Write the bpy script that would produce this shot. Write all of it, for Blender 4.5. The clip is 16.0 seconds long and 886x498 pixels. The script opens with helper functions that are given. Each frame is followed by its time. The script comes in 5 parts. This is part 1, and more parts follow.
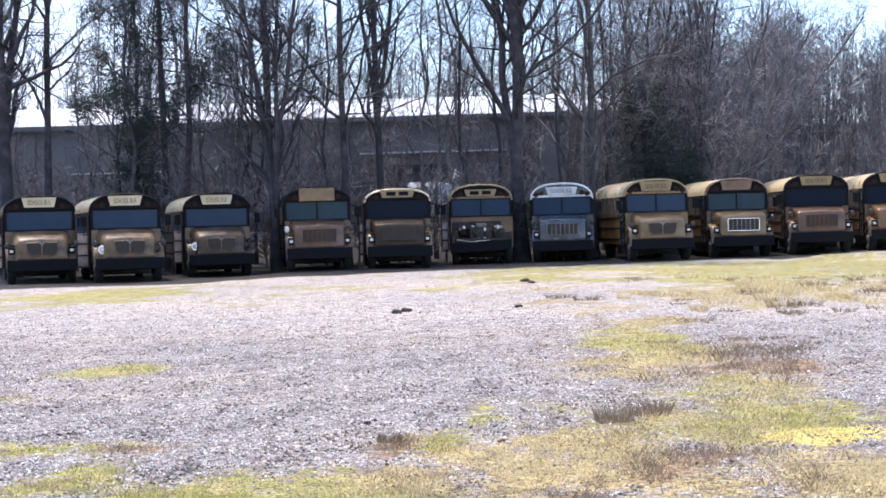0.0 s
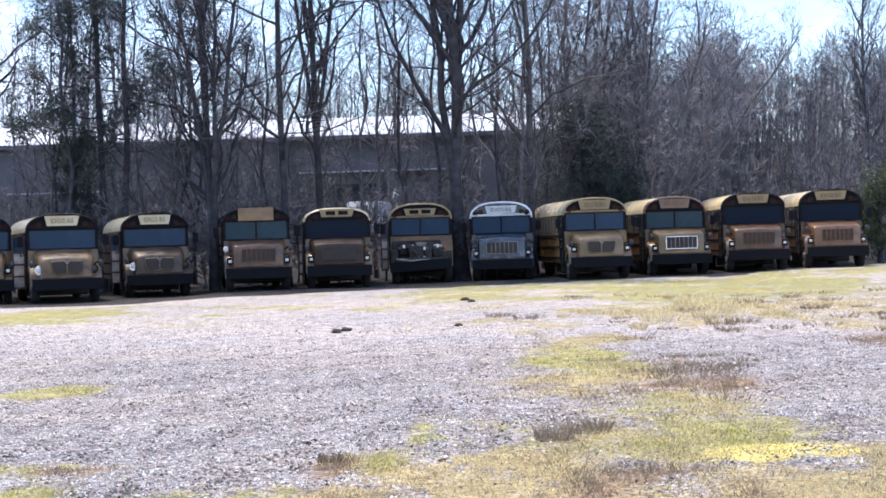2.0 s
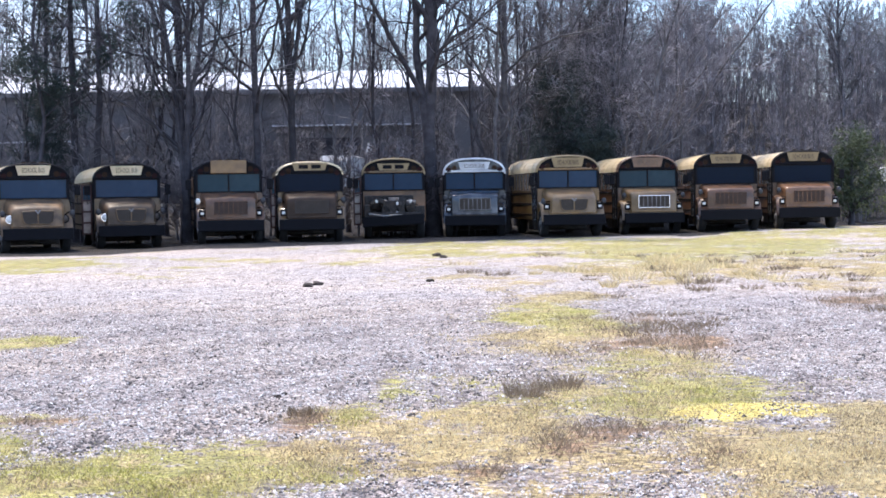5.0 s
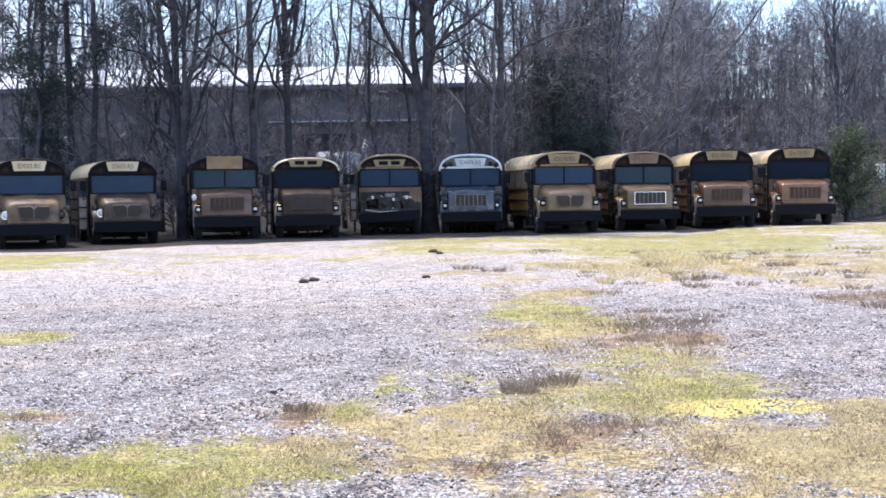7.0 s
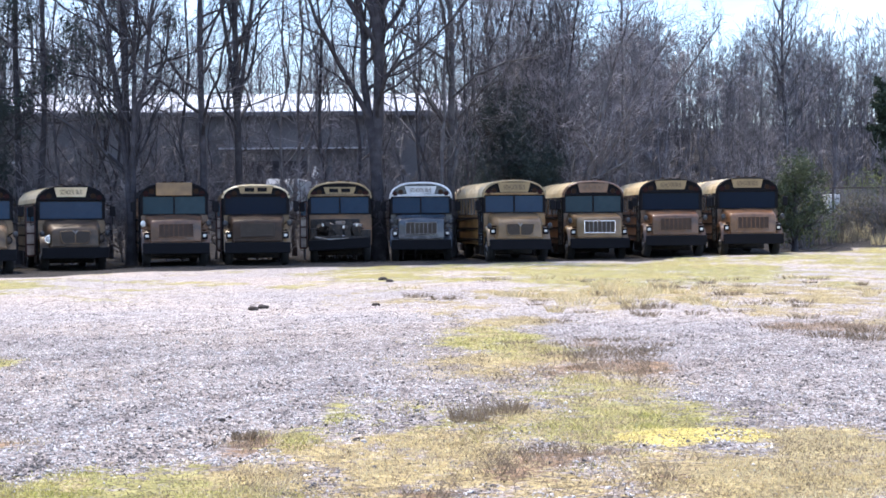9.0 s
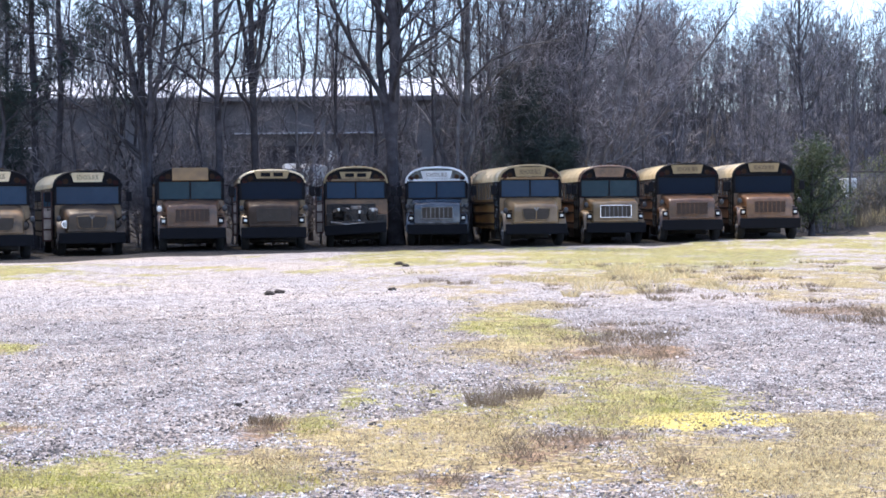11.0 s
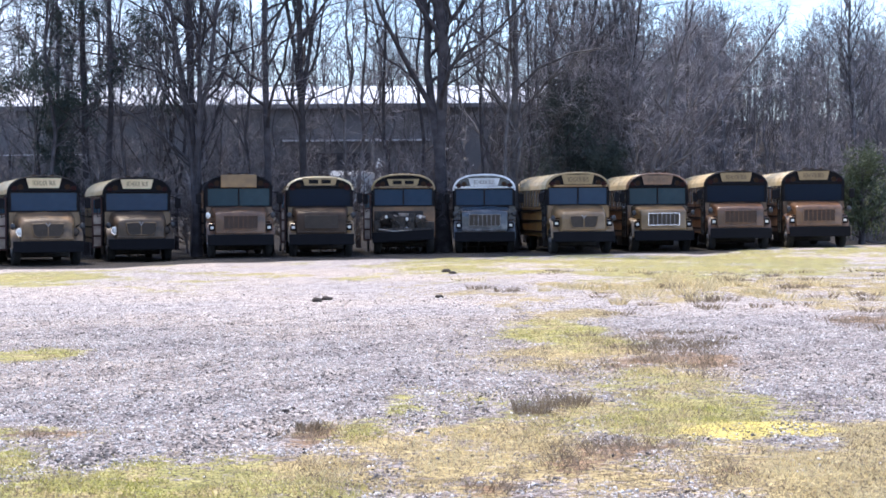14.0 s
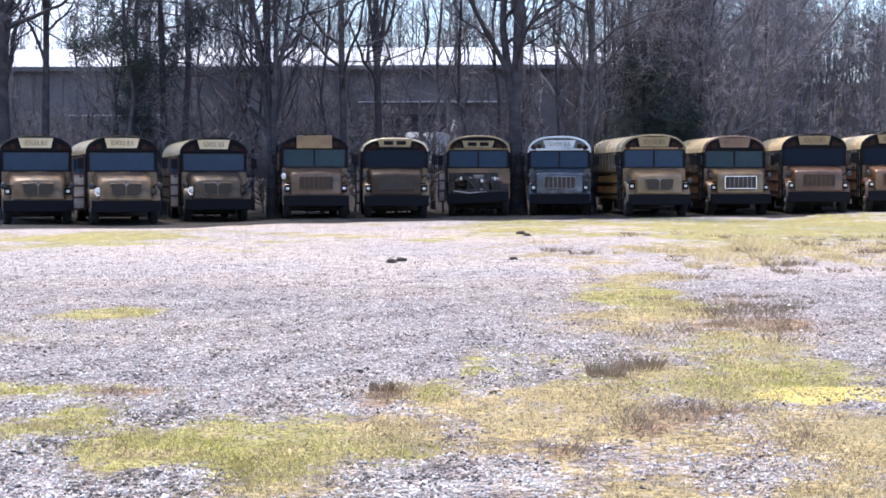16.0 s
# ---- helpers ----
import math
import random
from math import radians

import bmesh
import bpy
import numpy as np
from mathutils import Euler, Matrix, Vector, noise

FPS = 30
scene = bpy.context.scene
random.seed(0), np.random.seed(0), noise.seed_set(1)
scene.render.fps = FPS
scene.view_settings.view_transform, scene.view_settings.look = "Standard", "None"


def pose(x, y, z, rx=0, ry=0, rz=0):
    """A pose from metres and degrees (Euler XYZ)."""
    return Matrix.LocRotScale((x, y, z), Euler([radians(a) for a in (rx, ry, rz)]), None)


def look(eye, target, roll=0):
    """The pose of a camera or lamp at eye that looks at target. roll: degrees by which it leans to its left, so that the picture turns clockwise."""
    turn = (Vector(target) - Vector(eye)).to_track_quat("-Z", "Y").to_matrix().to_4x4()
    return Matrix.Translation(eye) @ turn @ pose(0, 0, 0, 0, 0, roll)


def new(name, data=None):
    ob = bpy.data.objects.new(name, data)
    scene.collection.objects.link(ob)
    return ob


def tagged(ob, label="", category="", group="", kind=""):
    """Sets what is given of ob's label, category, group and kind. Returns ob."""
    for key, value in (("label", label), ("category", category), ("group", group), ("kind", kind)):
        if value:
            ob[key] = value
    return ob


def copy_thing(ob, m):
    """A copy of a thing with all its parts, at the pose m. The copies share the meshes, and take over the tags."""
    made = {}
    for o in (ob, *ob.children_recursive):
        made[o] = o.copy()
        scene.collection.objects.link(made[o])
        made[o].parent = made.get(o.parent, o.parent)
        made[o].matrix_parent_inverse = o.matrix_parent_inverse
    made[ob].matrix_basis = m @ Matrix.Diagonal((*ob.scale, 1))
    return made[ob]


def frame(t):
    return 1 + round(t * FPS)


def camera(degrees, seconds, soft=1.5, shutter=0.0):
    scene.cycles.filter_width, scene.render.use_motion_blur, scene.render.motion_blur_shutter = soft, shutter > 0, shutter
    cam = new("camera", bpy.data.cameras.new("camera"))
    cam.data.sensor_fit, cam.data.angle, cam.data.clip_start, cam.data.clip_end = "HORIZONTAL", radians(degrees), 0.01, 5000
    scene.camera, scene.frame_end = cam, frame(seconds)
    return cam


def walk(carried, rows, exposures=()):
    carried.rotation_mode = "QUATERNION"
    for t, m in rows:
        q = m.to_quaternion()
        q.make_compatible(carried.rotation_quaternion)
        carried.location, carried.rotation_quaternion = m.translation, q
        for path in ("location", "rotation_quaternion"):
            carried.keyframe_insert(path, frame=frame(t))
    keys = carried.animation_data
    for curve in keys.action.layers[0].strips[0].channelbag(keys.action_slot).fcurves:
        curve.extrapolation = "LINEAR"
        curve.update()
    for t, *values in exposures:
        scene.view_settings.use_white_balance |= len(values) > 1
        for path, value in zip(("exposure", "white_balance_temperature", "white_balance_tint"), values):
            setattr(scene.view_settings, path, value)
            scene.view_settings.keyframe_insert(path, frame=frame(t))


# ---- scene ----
cam = camera(30.0, 16.0, soft=1.7)
EYE = 1.6
ROWS = [
    (0.0, 3.000, -0.900, -1.500),
    (0.5, 2.067, -0.653, -1.520),
    (1.0, 1.453, -0.487, -1.563),
    (1.5, 1.069, -0.323, -1.666),
    (2.0, 0.894, -0.298, -1.721),
    (2.5, 0.860, -0.456, -1.662),
    (3.0, 0.776, -0.750, -1.510),
    (3.5, 0.572, -1.123, -1.291),
    (4.0, 0.288, -1.468, -1.060),
    (4.5, 0.064, -1.732, -0.916),
    (7.0, -0.160, -1.989, -0.785),
    (7.5, -0.432, -1.810, -0.751),
    (8.0, -0.921, -1.525, -0.619),
    (8.5, -1.490, -1.228, -0.507),
    (9.0, -1.903, -1.042, -0.463),
    (11.5, -1.126, -1.629, -0.524),
    (12.0, -0.899, -1.522, -0.472),
    (12.5, -0.618, -1.405, -0.409),
    (13.0, -0.341, -1.334, -0.376),
    (13.5, -0.061, -1.300, -0.346),
    (14.0, 0.294, -1.301, -0.393),
    (14.5, 0.797, -1.408, -0.410),
    (15.0, 1.541, -1.698, -0.404),
    (15.5, 2.319, -2.129, -0.311),
    (16.0, 2.880, -2.614, -0.084),
]
walk(cam, [(t, pose(0, 0, EYE, 0, 0, yaw) @ pose(0, 0, 0, 90 + pitch, 0, 0) @ pose(0, 0, 0, 0, 0, roll)) for t, yaw, pitch, roll in ROWS],
     exposures=[(0.0, 0.85, 5580, 14), (1.0, 0.84, 5480, 13), (3.0, 0.83, 5480, 13), (4.5, 0.92, 5480, 14), (9.0, 0.91, 5450, 13), (11.5, 0.89, 5470, 14),
                (13.5, 0.86, 5480, 14), (15.0, 0.83, 5500, 14), (16.0, 0.87, 5540, 15)])

# ---- world, sun ----
SUN_EL, SUN_AZ = 64.0, 33.0        # degrees above the ground; degrees left of straight ahead (+y)
world = bpy.data.worlds.new("sky")
scene.world = world
world.use_nodes = True
wn, wl = world.node_tree.nodes, world.node_tree.links
wn.clear()
sky = wn.new("ShaderNodeTexSky")
sky.sky_type, sky.sun_disc = "NISHITA", False
sky.sun_elevation, sky.sun_rotation = radians(SUN_EL), radians(-SUN_AZ)
sky.air_density, sky.dust_density, sky.ozone_density = 1.0, 1.1, 1.5
coord = wn.new("ShaderNodeTexCoord")
stretch = wn.new("ShaderNodeMapping")
stretch.inputs["Scale"].default_value = (1.0, 1.0, 3.2)
clouds = wn.new("ShaderNodeTexNoise")
clouds.inputs["Scale"].default_value, clouds.inputs["Detail"].default_value = 2.6, 7.0
ramp = wn.new("ShaderNodeValToRGB")
ramp.color_ramp.elements[0].position, ramp.color_ramp.elements[1].position = 0.47, 0.70
mix = wn.new("ShaderNodeMix")
mix.data_type = "RGBA"
mix.inputs[7].default_value = (8.0, 8.4, 9.0, 1)
back = wn.new("ShaderNodeBackground")
back.inputs["Strength"].default_value = 0.145
wout = wn.new("ShaderNodeOutputWorld")
wl.new(coord.outputs["Generated"], stretch.inputs["Vector"])
wl.new(stretch.outputs["Vector"], clouds.inputs["Vector"])
wl.new(clouds.outputs["Fac"], ramp.inputs["Fac"])
wl.new(ramp.outputs["Color"], mix.inputs[0])
wl.new(sky.outputs["Color"], mix.inputs[6])
wl.new(mix.outputs[2], back.inputs["Color"])
wl.new(back.outputs["Background"], wout.inputs["Surface"])

sun = new("sun", bpy.data.lights.new("sun", "SUN"))
sun.data.energy, sun.data.angle, sun.data.color = 3.25, radians(0.5), (1.0, 0.80, 0.56)
a, e = radians(SUN_AZ), radians(SUN_EL)
sun.matrix_basis = look((-math.sin(a) * math.cos(e) * 60, math.cos(a) * math.cos(e) * 60, math.sin(e) * 60), (0, 0, 0))


# ---- materials ----
def material(name, color, rough=0.6, metal=0.0, vary=0.25, scale=3.0, fine=40.0, bump=0.15, other=None, spot=0.55, transmission=0.0,
             object_vary=0.0, coat=0.0, thin=0.0, island=0.0, spec=0.5):
    """A node material: colour at two scales of noise, towards `other` in spots, with fine relief."""
    m = bpy.data.materials.new(name)
    m.use_nodes = True
    n, l = m.node_tree.nodes, m.node_tree.links
    b = n["Principled BSDF"]
    b.inputs["Roughness"].default_value, b.inputs["Metallic"].default_value = rough, metal
    b.inputs["Transmission Weight"].default_value = transmission
    b.inputs["Specular IOR Level"].default_value = spec
    b.inputs["Coat Weight"].default_value = coat
    tc = n.new("ShaderNodeTexCoord")
    big, small = n.new("ShaderNodeTexNoise"), n.new("ShaderNodeTexNoise")
    for node, s, d in ((big, scale, 5.0), (small, fine, 3.0)):
        node.inputs["Scale"].default_value, node.inputs["Detail"].default_value = s, d
        l.new(tc.outputs["Object"], node.inputs["Vector"])
    other = other or tuple(c * (1 - vary) for c in color)
    r = n.new("ShaderNodeValToRGB")
    r.color_ramp.elements[0].position, r.color_ramp.elements[1].position = max(0.0, spot - 0.15), min(1.0, spot + 0.15)
    r.color_ramp.elements[0].color, r.color_ramp.elements[1].color = (*color, 1), (*other, 1)
    l.new(big.outputs["Fac"], r.inputs["Fac"])
    hsv = n.new("ShaderNodeHueSaturation")
    mr = n.new("ShaderNodeMapRange")
    mr.inputs["To Min"].default_value, mr.inputs["To Max"].default_value = 1 - vary, 1 + vary
    l.new(small.outputs["Fac"], mr.inputs["Value"])
    l.new(r.outputs["Color"], hsv.inputs["Color"])
    if object_vary or island:
        info, mo, mu = n.new("ShaderNodeNewGeometry" if island else "ShaderNodeObjectInfo"), n.new("ShaderNodeMapRange"), n.new("ShaderNodeMath")
        mo.inputs["To Min"].default_value, mo.inputs["To Max"].default_value = 1 - max(object_vary, island), 1 + max(object_vary, island)
        mu.operation = "MULTIPLY"
        l.new(info.outputs["Random Per Island" if island else "Random"], mo.inputs["Value"])
        l.new(mo.outputs["Result"], mu.inputs[0])
        l.new(mr.outputs["Result"], mu.inputs[1])
        l.new(mu.outputs["Value"], hsv.inputs["Value"])
    else:
        l.new(mr.outputs["Result"], hsv.inputs["Value"])
    l.new(hsv.outputs["Color"], b.inputs["Base Color"])
    if thin:                                                   # light shines through blades and leaves
        tr, ms = n.new("ShaderNodeBsdfTranslucent"), n.new("ShaderNodeMixShader")
        ms.inputs[0].default_value = thin
        l.new(hsv.outputs["Color"], tr.inputs["Color"])
        l.new(b.outputs["BSDF"], ms.inputs[1])
        l.new(tr.outputs["BSDF"], ms.inputs[2])
        l.new(ms.outputs["Shader"], n["Material Output"].inputs["Surface"])
    if bump:
        bp = n.new("ShaderNodeBump")
        bp.inputs["Strength"].default_value, bp.inputs["Distance"].default_value = bump, 0.02
        l.new(small.outputs["Fac"], bp.inputs["Height"])
        l.new(bp.outputs["Normal"], b.inputs["Normal"])
    return m


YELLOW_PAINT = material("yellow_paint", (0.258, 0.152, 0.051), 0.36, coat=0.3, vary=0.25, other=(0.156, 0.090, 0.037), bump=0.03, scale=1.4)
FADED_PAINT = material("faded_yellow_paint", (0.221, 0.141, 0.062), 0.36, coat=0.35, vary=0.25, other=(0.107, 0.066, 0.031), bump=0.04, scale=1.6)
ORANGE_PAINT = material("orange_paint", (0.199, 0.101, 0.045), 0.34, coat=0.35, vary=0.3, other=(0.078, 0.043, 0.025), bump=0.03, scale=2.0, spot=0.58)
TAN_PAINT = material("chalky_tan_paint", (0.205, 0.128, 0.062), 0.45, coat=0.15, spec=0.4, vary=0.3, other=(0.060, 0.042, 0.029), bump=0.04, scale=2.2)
# Pale yellow for sign boards; on roofs and rims it paints in sunlight.
BLEACHED_SUNLIT_PAINT = material("bleached_sunlit_yellow_paint", (0.74, 0.60, 0.37), 0.4, vary=0.15, other=(0.56, 0.43, 0.22), bump=0.03, scale=1.0)
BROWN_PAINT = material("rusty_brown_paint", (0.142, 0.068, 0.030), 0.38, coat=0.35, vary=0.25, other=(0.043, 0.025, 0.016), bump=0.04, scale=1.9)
WHITE_PAINT = material("white_paint", (0.80, 0.80, 0.79), 0.4, vary=0.1, other=(0.5, 0.5, 0.5), bump=0.03, scale=1.5)
GREY_PAINT = material("oxidised_grey_paint", (0.032, 0.042, 0.059), 0.25, vary=0.25, other=(0.140, 0.147, 0.168), bump=0.03, scale=2.4, spot=0.6, coat=0.6)
SIGN_TAN = material("faded_sign_paint", (0.320, 0.232, 0.112), 0.5, vary=0.2, other=(0.224, 0.160, 0.080), bump=0.03, scale=2.5)
BLACK_PAINT = material("black_paint", (0.006, 0.006, 0.009), 0.7, spec=0.18, vary=0.3, bump=0.03)
LETTER = material("worn_lettering", (0.075, 0.050, 0.028), 0.6, vary=0.4, other=(0.16, 0.11, 0.06), bump=0.0, scale=9.0)
RUBBER = material("rubber", (0.010, 0.010, 0.011), 0.9, vary=0.3, other=(0.022, 0.02, 0.018), bump=0.1)
STEEL = material("dull_steel", (0.30, 0.30, 0.31), 0.45, metal=0.8, vary=0.2, other=(0.16, 0.12, 0.09), bump=0.05)
CHROME = material("chrome", (0.75, 0.76, 0.78), 0.15, metal=1.0, vary=0.08, bump=0.0)
GREASE = material("greasy_iron", (0.016, 0.015, 0.015), 0.5, metal=0.3, vary=0.5, other=(0.05, 0.036, 0.028), bump=0.3, scale=9)
GRILLE_DARK = material("grille_dark", (0.06, 0.045, 0.035), 0.6, vary=0.3, bump=0.05)
GRILLE_RED = material("rusty_brown_grille", (0.065, 0.028, 0.017), 0.6, vary=0.25, bump=0.05)
GLASS = material("tinted_glass", (0.006, 0.040, 0.085), 0.06, spec=0.16, vary=0.05, bump=0.0, transmission=0.25)
# The blue and teal base colours paint in the sky reflected by the windscreens.
GLASS_BLUE = material("sky_painted_blue_glass", (0.009, 0.032, 0.072), 0.10, spec=0.22, vary=0.12, other=(0.015, 0.042, 0.085), bump=0.0, scale=1.6)
GLASS_TEAL = material("sky_painted_teal_glass", (0.009, 0.034, 0.052), 0.10, spec=0.22, vary=0.12, other=(0.018, 0.048, 0.066), bump=0.0, scale=1.6)
GLASS_DARK = material("dark_tinted_glass", (0.003, 0.010, 0.026), 0.08, spec=0.12, vary=0.1, bump=0.0)
PANE_CLEAR = material("clear_glass", (0.75, 0.78, 0.80), 0.05, vary=0.03, bump=0.0, transmission=0.9)
LENS_WHITE = material("headlight_lens", (0.80, 0.78, 0.72), 0.12, vary=0.05, bump=0.0, coat=0.5)
# Pale colour that paints in sun coming through the door glass.
SUNLIT_PANE = material("sunlit_pale_pane", (0.62, 0.57, 0.52), 0.35, vary=0.2, other=(0.40, 0.34, 0.30), bump=0.0, thin=0.55, scale=5)
DOOR_RED = material("dark_red_door_frame", (0.07, 0.03, 0.025), 0.6, vary=0.25, bump=0.03)
LENS_AMBER = material("amber_lens", (0.032, 0.016, 0.008), 0.5, spec=0.12, vary=0.1, bump=0.0)
LENS_RED = material("red_lens", (0.026, 0.008, 0.008), 0.5, spec=0.12, vary=0.1, bump=0.0)
INTERIOR = material("dark_vinyl", (0.03, 0.035, 0.045), 0.7, vary=0.3, bump=0.05)
BARK = material("bark", (0.088, 0.081, 0.086), 0.9, vary=0.35, other=(0.19, 0.18, 0.185), bump=0.6, scale=2.5, fine=18, object_vary=0.25)
TWIG_DARK = material("dark_twig", (0.085, 0.078, 0.090), 0.45, vary=0.3, other=(0.26, 0.245, 0.27), bump=0.0, scale=0.8, object_vary=0.25, spot=0.6)
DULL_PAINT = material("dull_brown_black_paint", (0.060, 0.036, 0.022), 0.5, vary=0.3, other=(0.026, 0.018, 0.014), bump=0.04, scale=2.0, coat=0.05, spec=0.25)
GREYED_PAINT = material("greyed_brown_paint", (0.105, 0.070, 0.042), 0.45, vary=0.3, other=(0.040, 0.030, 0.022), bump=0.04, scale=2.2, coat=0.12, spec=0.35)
BARK_DARK = material("dark_bark", (0.034, 0.031, 0.037), 0.85, vary=0.35, other=(0.085, 0.078, 0.086), bump=0.6, scale=2.5, fine=18, object_vary=0.2)
# The pale spots in this colour paint in sun glints on the branches.
TWIG = material("twig", (0.160, 0.146, 0.158), 0.42, vary=0.35, other=(0.46, 0.435, 0.46), bump=0.0, scale=1.1, object_vary=0.35, spot=0.60)
SCRUB = material("scrub_twigs", (0.115, 0.105, 0.115), 0.65, vary=0.35, other=(0.29, 0.27, 0.285), bump=0.0, scale=0.6, island=0.4, spot=0.6)
NEEDLE = material("pine_needles", (0.034, 0.050, 0.047), 0.6, vary=0.35, other=(0.055, 0.074, 0.064), bump=0.0, scale=1.0, thin=0.25)
LEAF = material("evergreen_leaves", (0.042, 0.062, 0.034), 0.55, vary=0.4, other=(0.11, 0.13, 0.065), bump=0.0, scale=1.5, thin=0.35)
ROOF_METAL = material("bright_roof_metal", (0.80, 0.80, 0.80), 0.35, metal=0.1, vary=0.06, bump=0.02, scale=0.3)
WALL_METAL = material("grey_wall_cladding", (0.17, 0.165, 0.172), 0.6, vary=0.2, other=(0.10, 0.096, 0.10), bump=0.03, scale=0.35)
LEDGE = material("pale_trim", (0.70, 0.70, 0.72), 0.5, vary=0.1, bump=0.02)
GALV = material("galvanised_steel", (0.42, 0.43, 0.44), 0.5, metal=0.6, vary=0.15, bump=0.03)
STRAW_M = material("dry_grass_blades", (0.56, 0.465, 0.25), 0.8, vary=0.3, other=(0.74, 0.65, 0.41), bump=0.0, scale=2.0, thin=0.4, island=0.35)
POST_M = material("rusted_dark_steel", (0.06, 0.052, 0.05), 0.7, metal=0.3, vary=0.4, other=(0.13, 0.10, 0.085), bump=0.05)
VINE_M = material("dry_vine_leaves", (0.17, 0.15, 0.115), 0.75, vary=0.4, other=(0.30, 0.27, 0.20), bump=0.0, scale=1.5, thin=0.3, island=0.45)
BRIAR_M = material("briar_leaves", (0.13, 0.155, 0.065), 0.6, vary=0.4, other=(0.27, 0.29, 0.13), bump=0.0, scale=1.5, thin=0.35, island=0.4)
WEED_M = material("dead_weed_stalks", (0.20, 0.155, 0.105), 0.85, vary=0.35, other=(0.33, 0.265, 0.19), bump=0.0, scale=2.0, thin=0.3, island=0.45)
GRASS_M = material("winter_grass_blades", (0.35, 0.34, 0.085), 0.7, vary=0.35, other=(0.62, 0.52, 0.26), bump=0.0, scale=1.5, thin=0.4, island=0.5)
STONE_M = material("gravel_stones", (0.67, 0.63, 0.60), 0.8, vary=0.4, other=(0.48, 0.445, 0.425), bump=0.1, scale=3.0, fine=30, island=0.5)
MIRROR_BACK = material("grey_mirror_shell", (0.035, 0.035, 0.04), 0.4, vary=0.2, bump=0.0)
IVY = material("dark_ivy", (0.02, 0.035, 0.018), 0.6, vary=0.4, other=(0.04, 0.06, 0.03), bump=0.0)
DARK_STONE = material("dark_pebbles", (0.10, 0.09, 0.085), 0.85, vary=0.4, other=(0.20, 0.18, 0.17), bump=0.0, island=0.5)
CLOD_M = material("dark_soil", (0.07, 0.055, 0.045), 0.95, vary=0.4, bump=0.4, scale=8)


# ---- mesh helpers ----
def link_mesh(name, verts, faces, mat, parent=None, label="", smooth=False):
    me = bpy.data.meshes.new(name)
    me.from_pydata([tuple(v) for v in verts], [], [tuple(f) for f in faces])
    me.materials.append(mat)
    if smooth:
        me.polygons.foreach_set("use_smooth", np.ones(len(me.polygons), bool))
    me.update()
    ob = new(name, me)
    ob.parent = parent
    if label:
        tagged(ob, label)
    return ob


def array_mesh(name, verts, faces, mat, parent=None, label="", smooth=False):
    """A mesh from numpy arrays; all faces have the same number of corners."""
    me = bpy.data.meshes.new(name)
    nv, nf, k = len(verts), len(faces), faces.shape[1]
    me.vertices.add(nv)
    me.vertices.foreach_set("co", np.ascontiguousarray(verts, dtype=np.float32).ravel())
    me.loops.add(nf * k)
    me.loops.foreach_set("vertex_index", np.ascontiguousarray(faces, dtype=np.int32).ravel())
    me.polygons.add(nf)
    me.polygons.foreach_set("loop_start", np.arange(0, nf * k, k, dtype=np.int32))
    if smooth:
        me.polygons.foreach_set("use_smooth", np.ones(nf, bool))
    me.update(calc_edges=True)
    me.materials.append(mat)
    ob = new(name, me)
    ob.parent = parent
    if label:
        tagged(ob, label)
    return ob


def part(name, bm, mat, parent, label="", smooth=False):
    me = bpy.data.meshes.new(name)
    bmesh.ops.recalc_face_normals(bm, faces=bm.faces)
    bm.to_mesh(me)
    bm.free()
    me.materials.append(mat)
    if smooth:
        for p in me.polygons:
            p.use_smooth = True
    ob = new(name, me)
    ob.parent = parent
    if label:
        tagged(ob, label)
    return ob


def box(bm, x0, x1, y0, y1, z0, z1, bevel=0.0, turn=None):
    r = bmesh.ops.create_cube(bm, size=1.0)
    m = Matrix.Translation(((x0 + x1) / 2, (y0 + y1) / 2, (z0 + z1) / 2))
    if turn is not None:
        m = m @ turn
    m = m @ Matrix.Diagonal((abs(x1 - x0), abs(y1 - y0), abs(z1 - z0), 1))
    bmesh.ops.transform(bm, matrix=m, verts=r["verts"])
    if bevel:
        edges = {ed for v in r["verts"] for ed in v.link_edges}
        bmesh.ops.bevel(bm, geom=list(edges), offset=bevel, segments=2, profile=0.5, affect="EDGES")
    return bm


def cyl(bm, c, axis, r0, r1, depth, segs=16):
    r = bmesh.ops.create_cone(bm, cap_ends=True, segments=segs, radius1=r0, radius2=r1, depth=depth)
    turn = {"x": pose(0, 0, 0, 0, 90, 0), "y": pose(0, 0, 0, 90, 0, 0), "z": Matrix()}[axis]
    bmesh.ops.transform(bm, matrix=Matrix.Translation(c) @ turn, verts=r["verts"])
    return bm


def rod(bm, a, b, r, segs=6):
    a, b = Vector(a), Vector(b)
    d = b - a
    g = bmesh.ops.create_cone(bm, cap_ends=True, segments=segs, radius1=r, radius2=r, depth=d.length)
    m = Matrix.Translation((a + b) / 2) @ d.to_track_quat("Z", "Y").to_matrix().to_4x4()
    bmesh.ops.transform(bm, matrix=m, verts=g["verts"])
    return bm


def loft(bm, loops, caps=True):
    rings = [[bm.verts.new(p) for p in lp] for lp in loops]
    n = len(rings[0])
    for ra, rb in zip(rings, rings[1:]):
        for i in range(n):
            bm.faces.new((ra[i], ra[(i + 1) % n], rb[(i + 1) % n], rb[i]))
    if caps:
        bm.faces.new(rings[0])
        bm.faces.new(rings[-1])
    return bm


def fresh():
    return bmesh.new()


TEXTS = {}


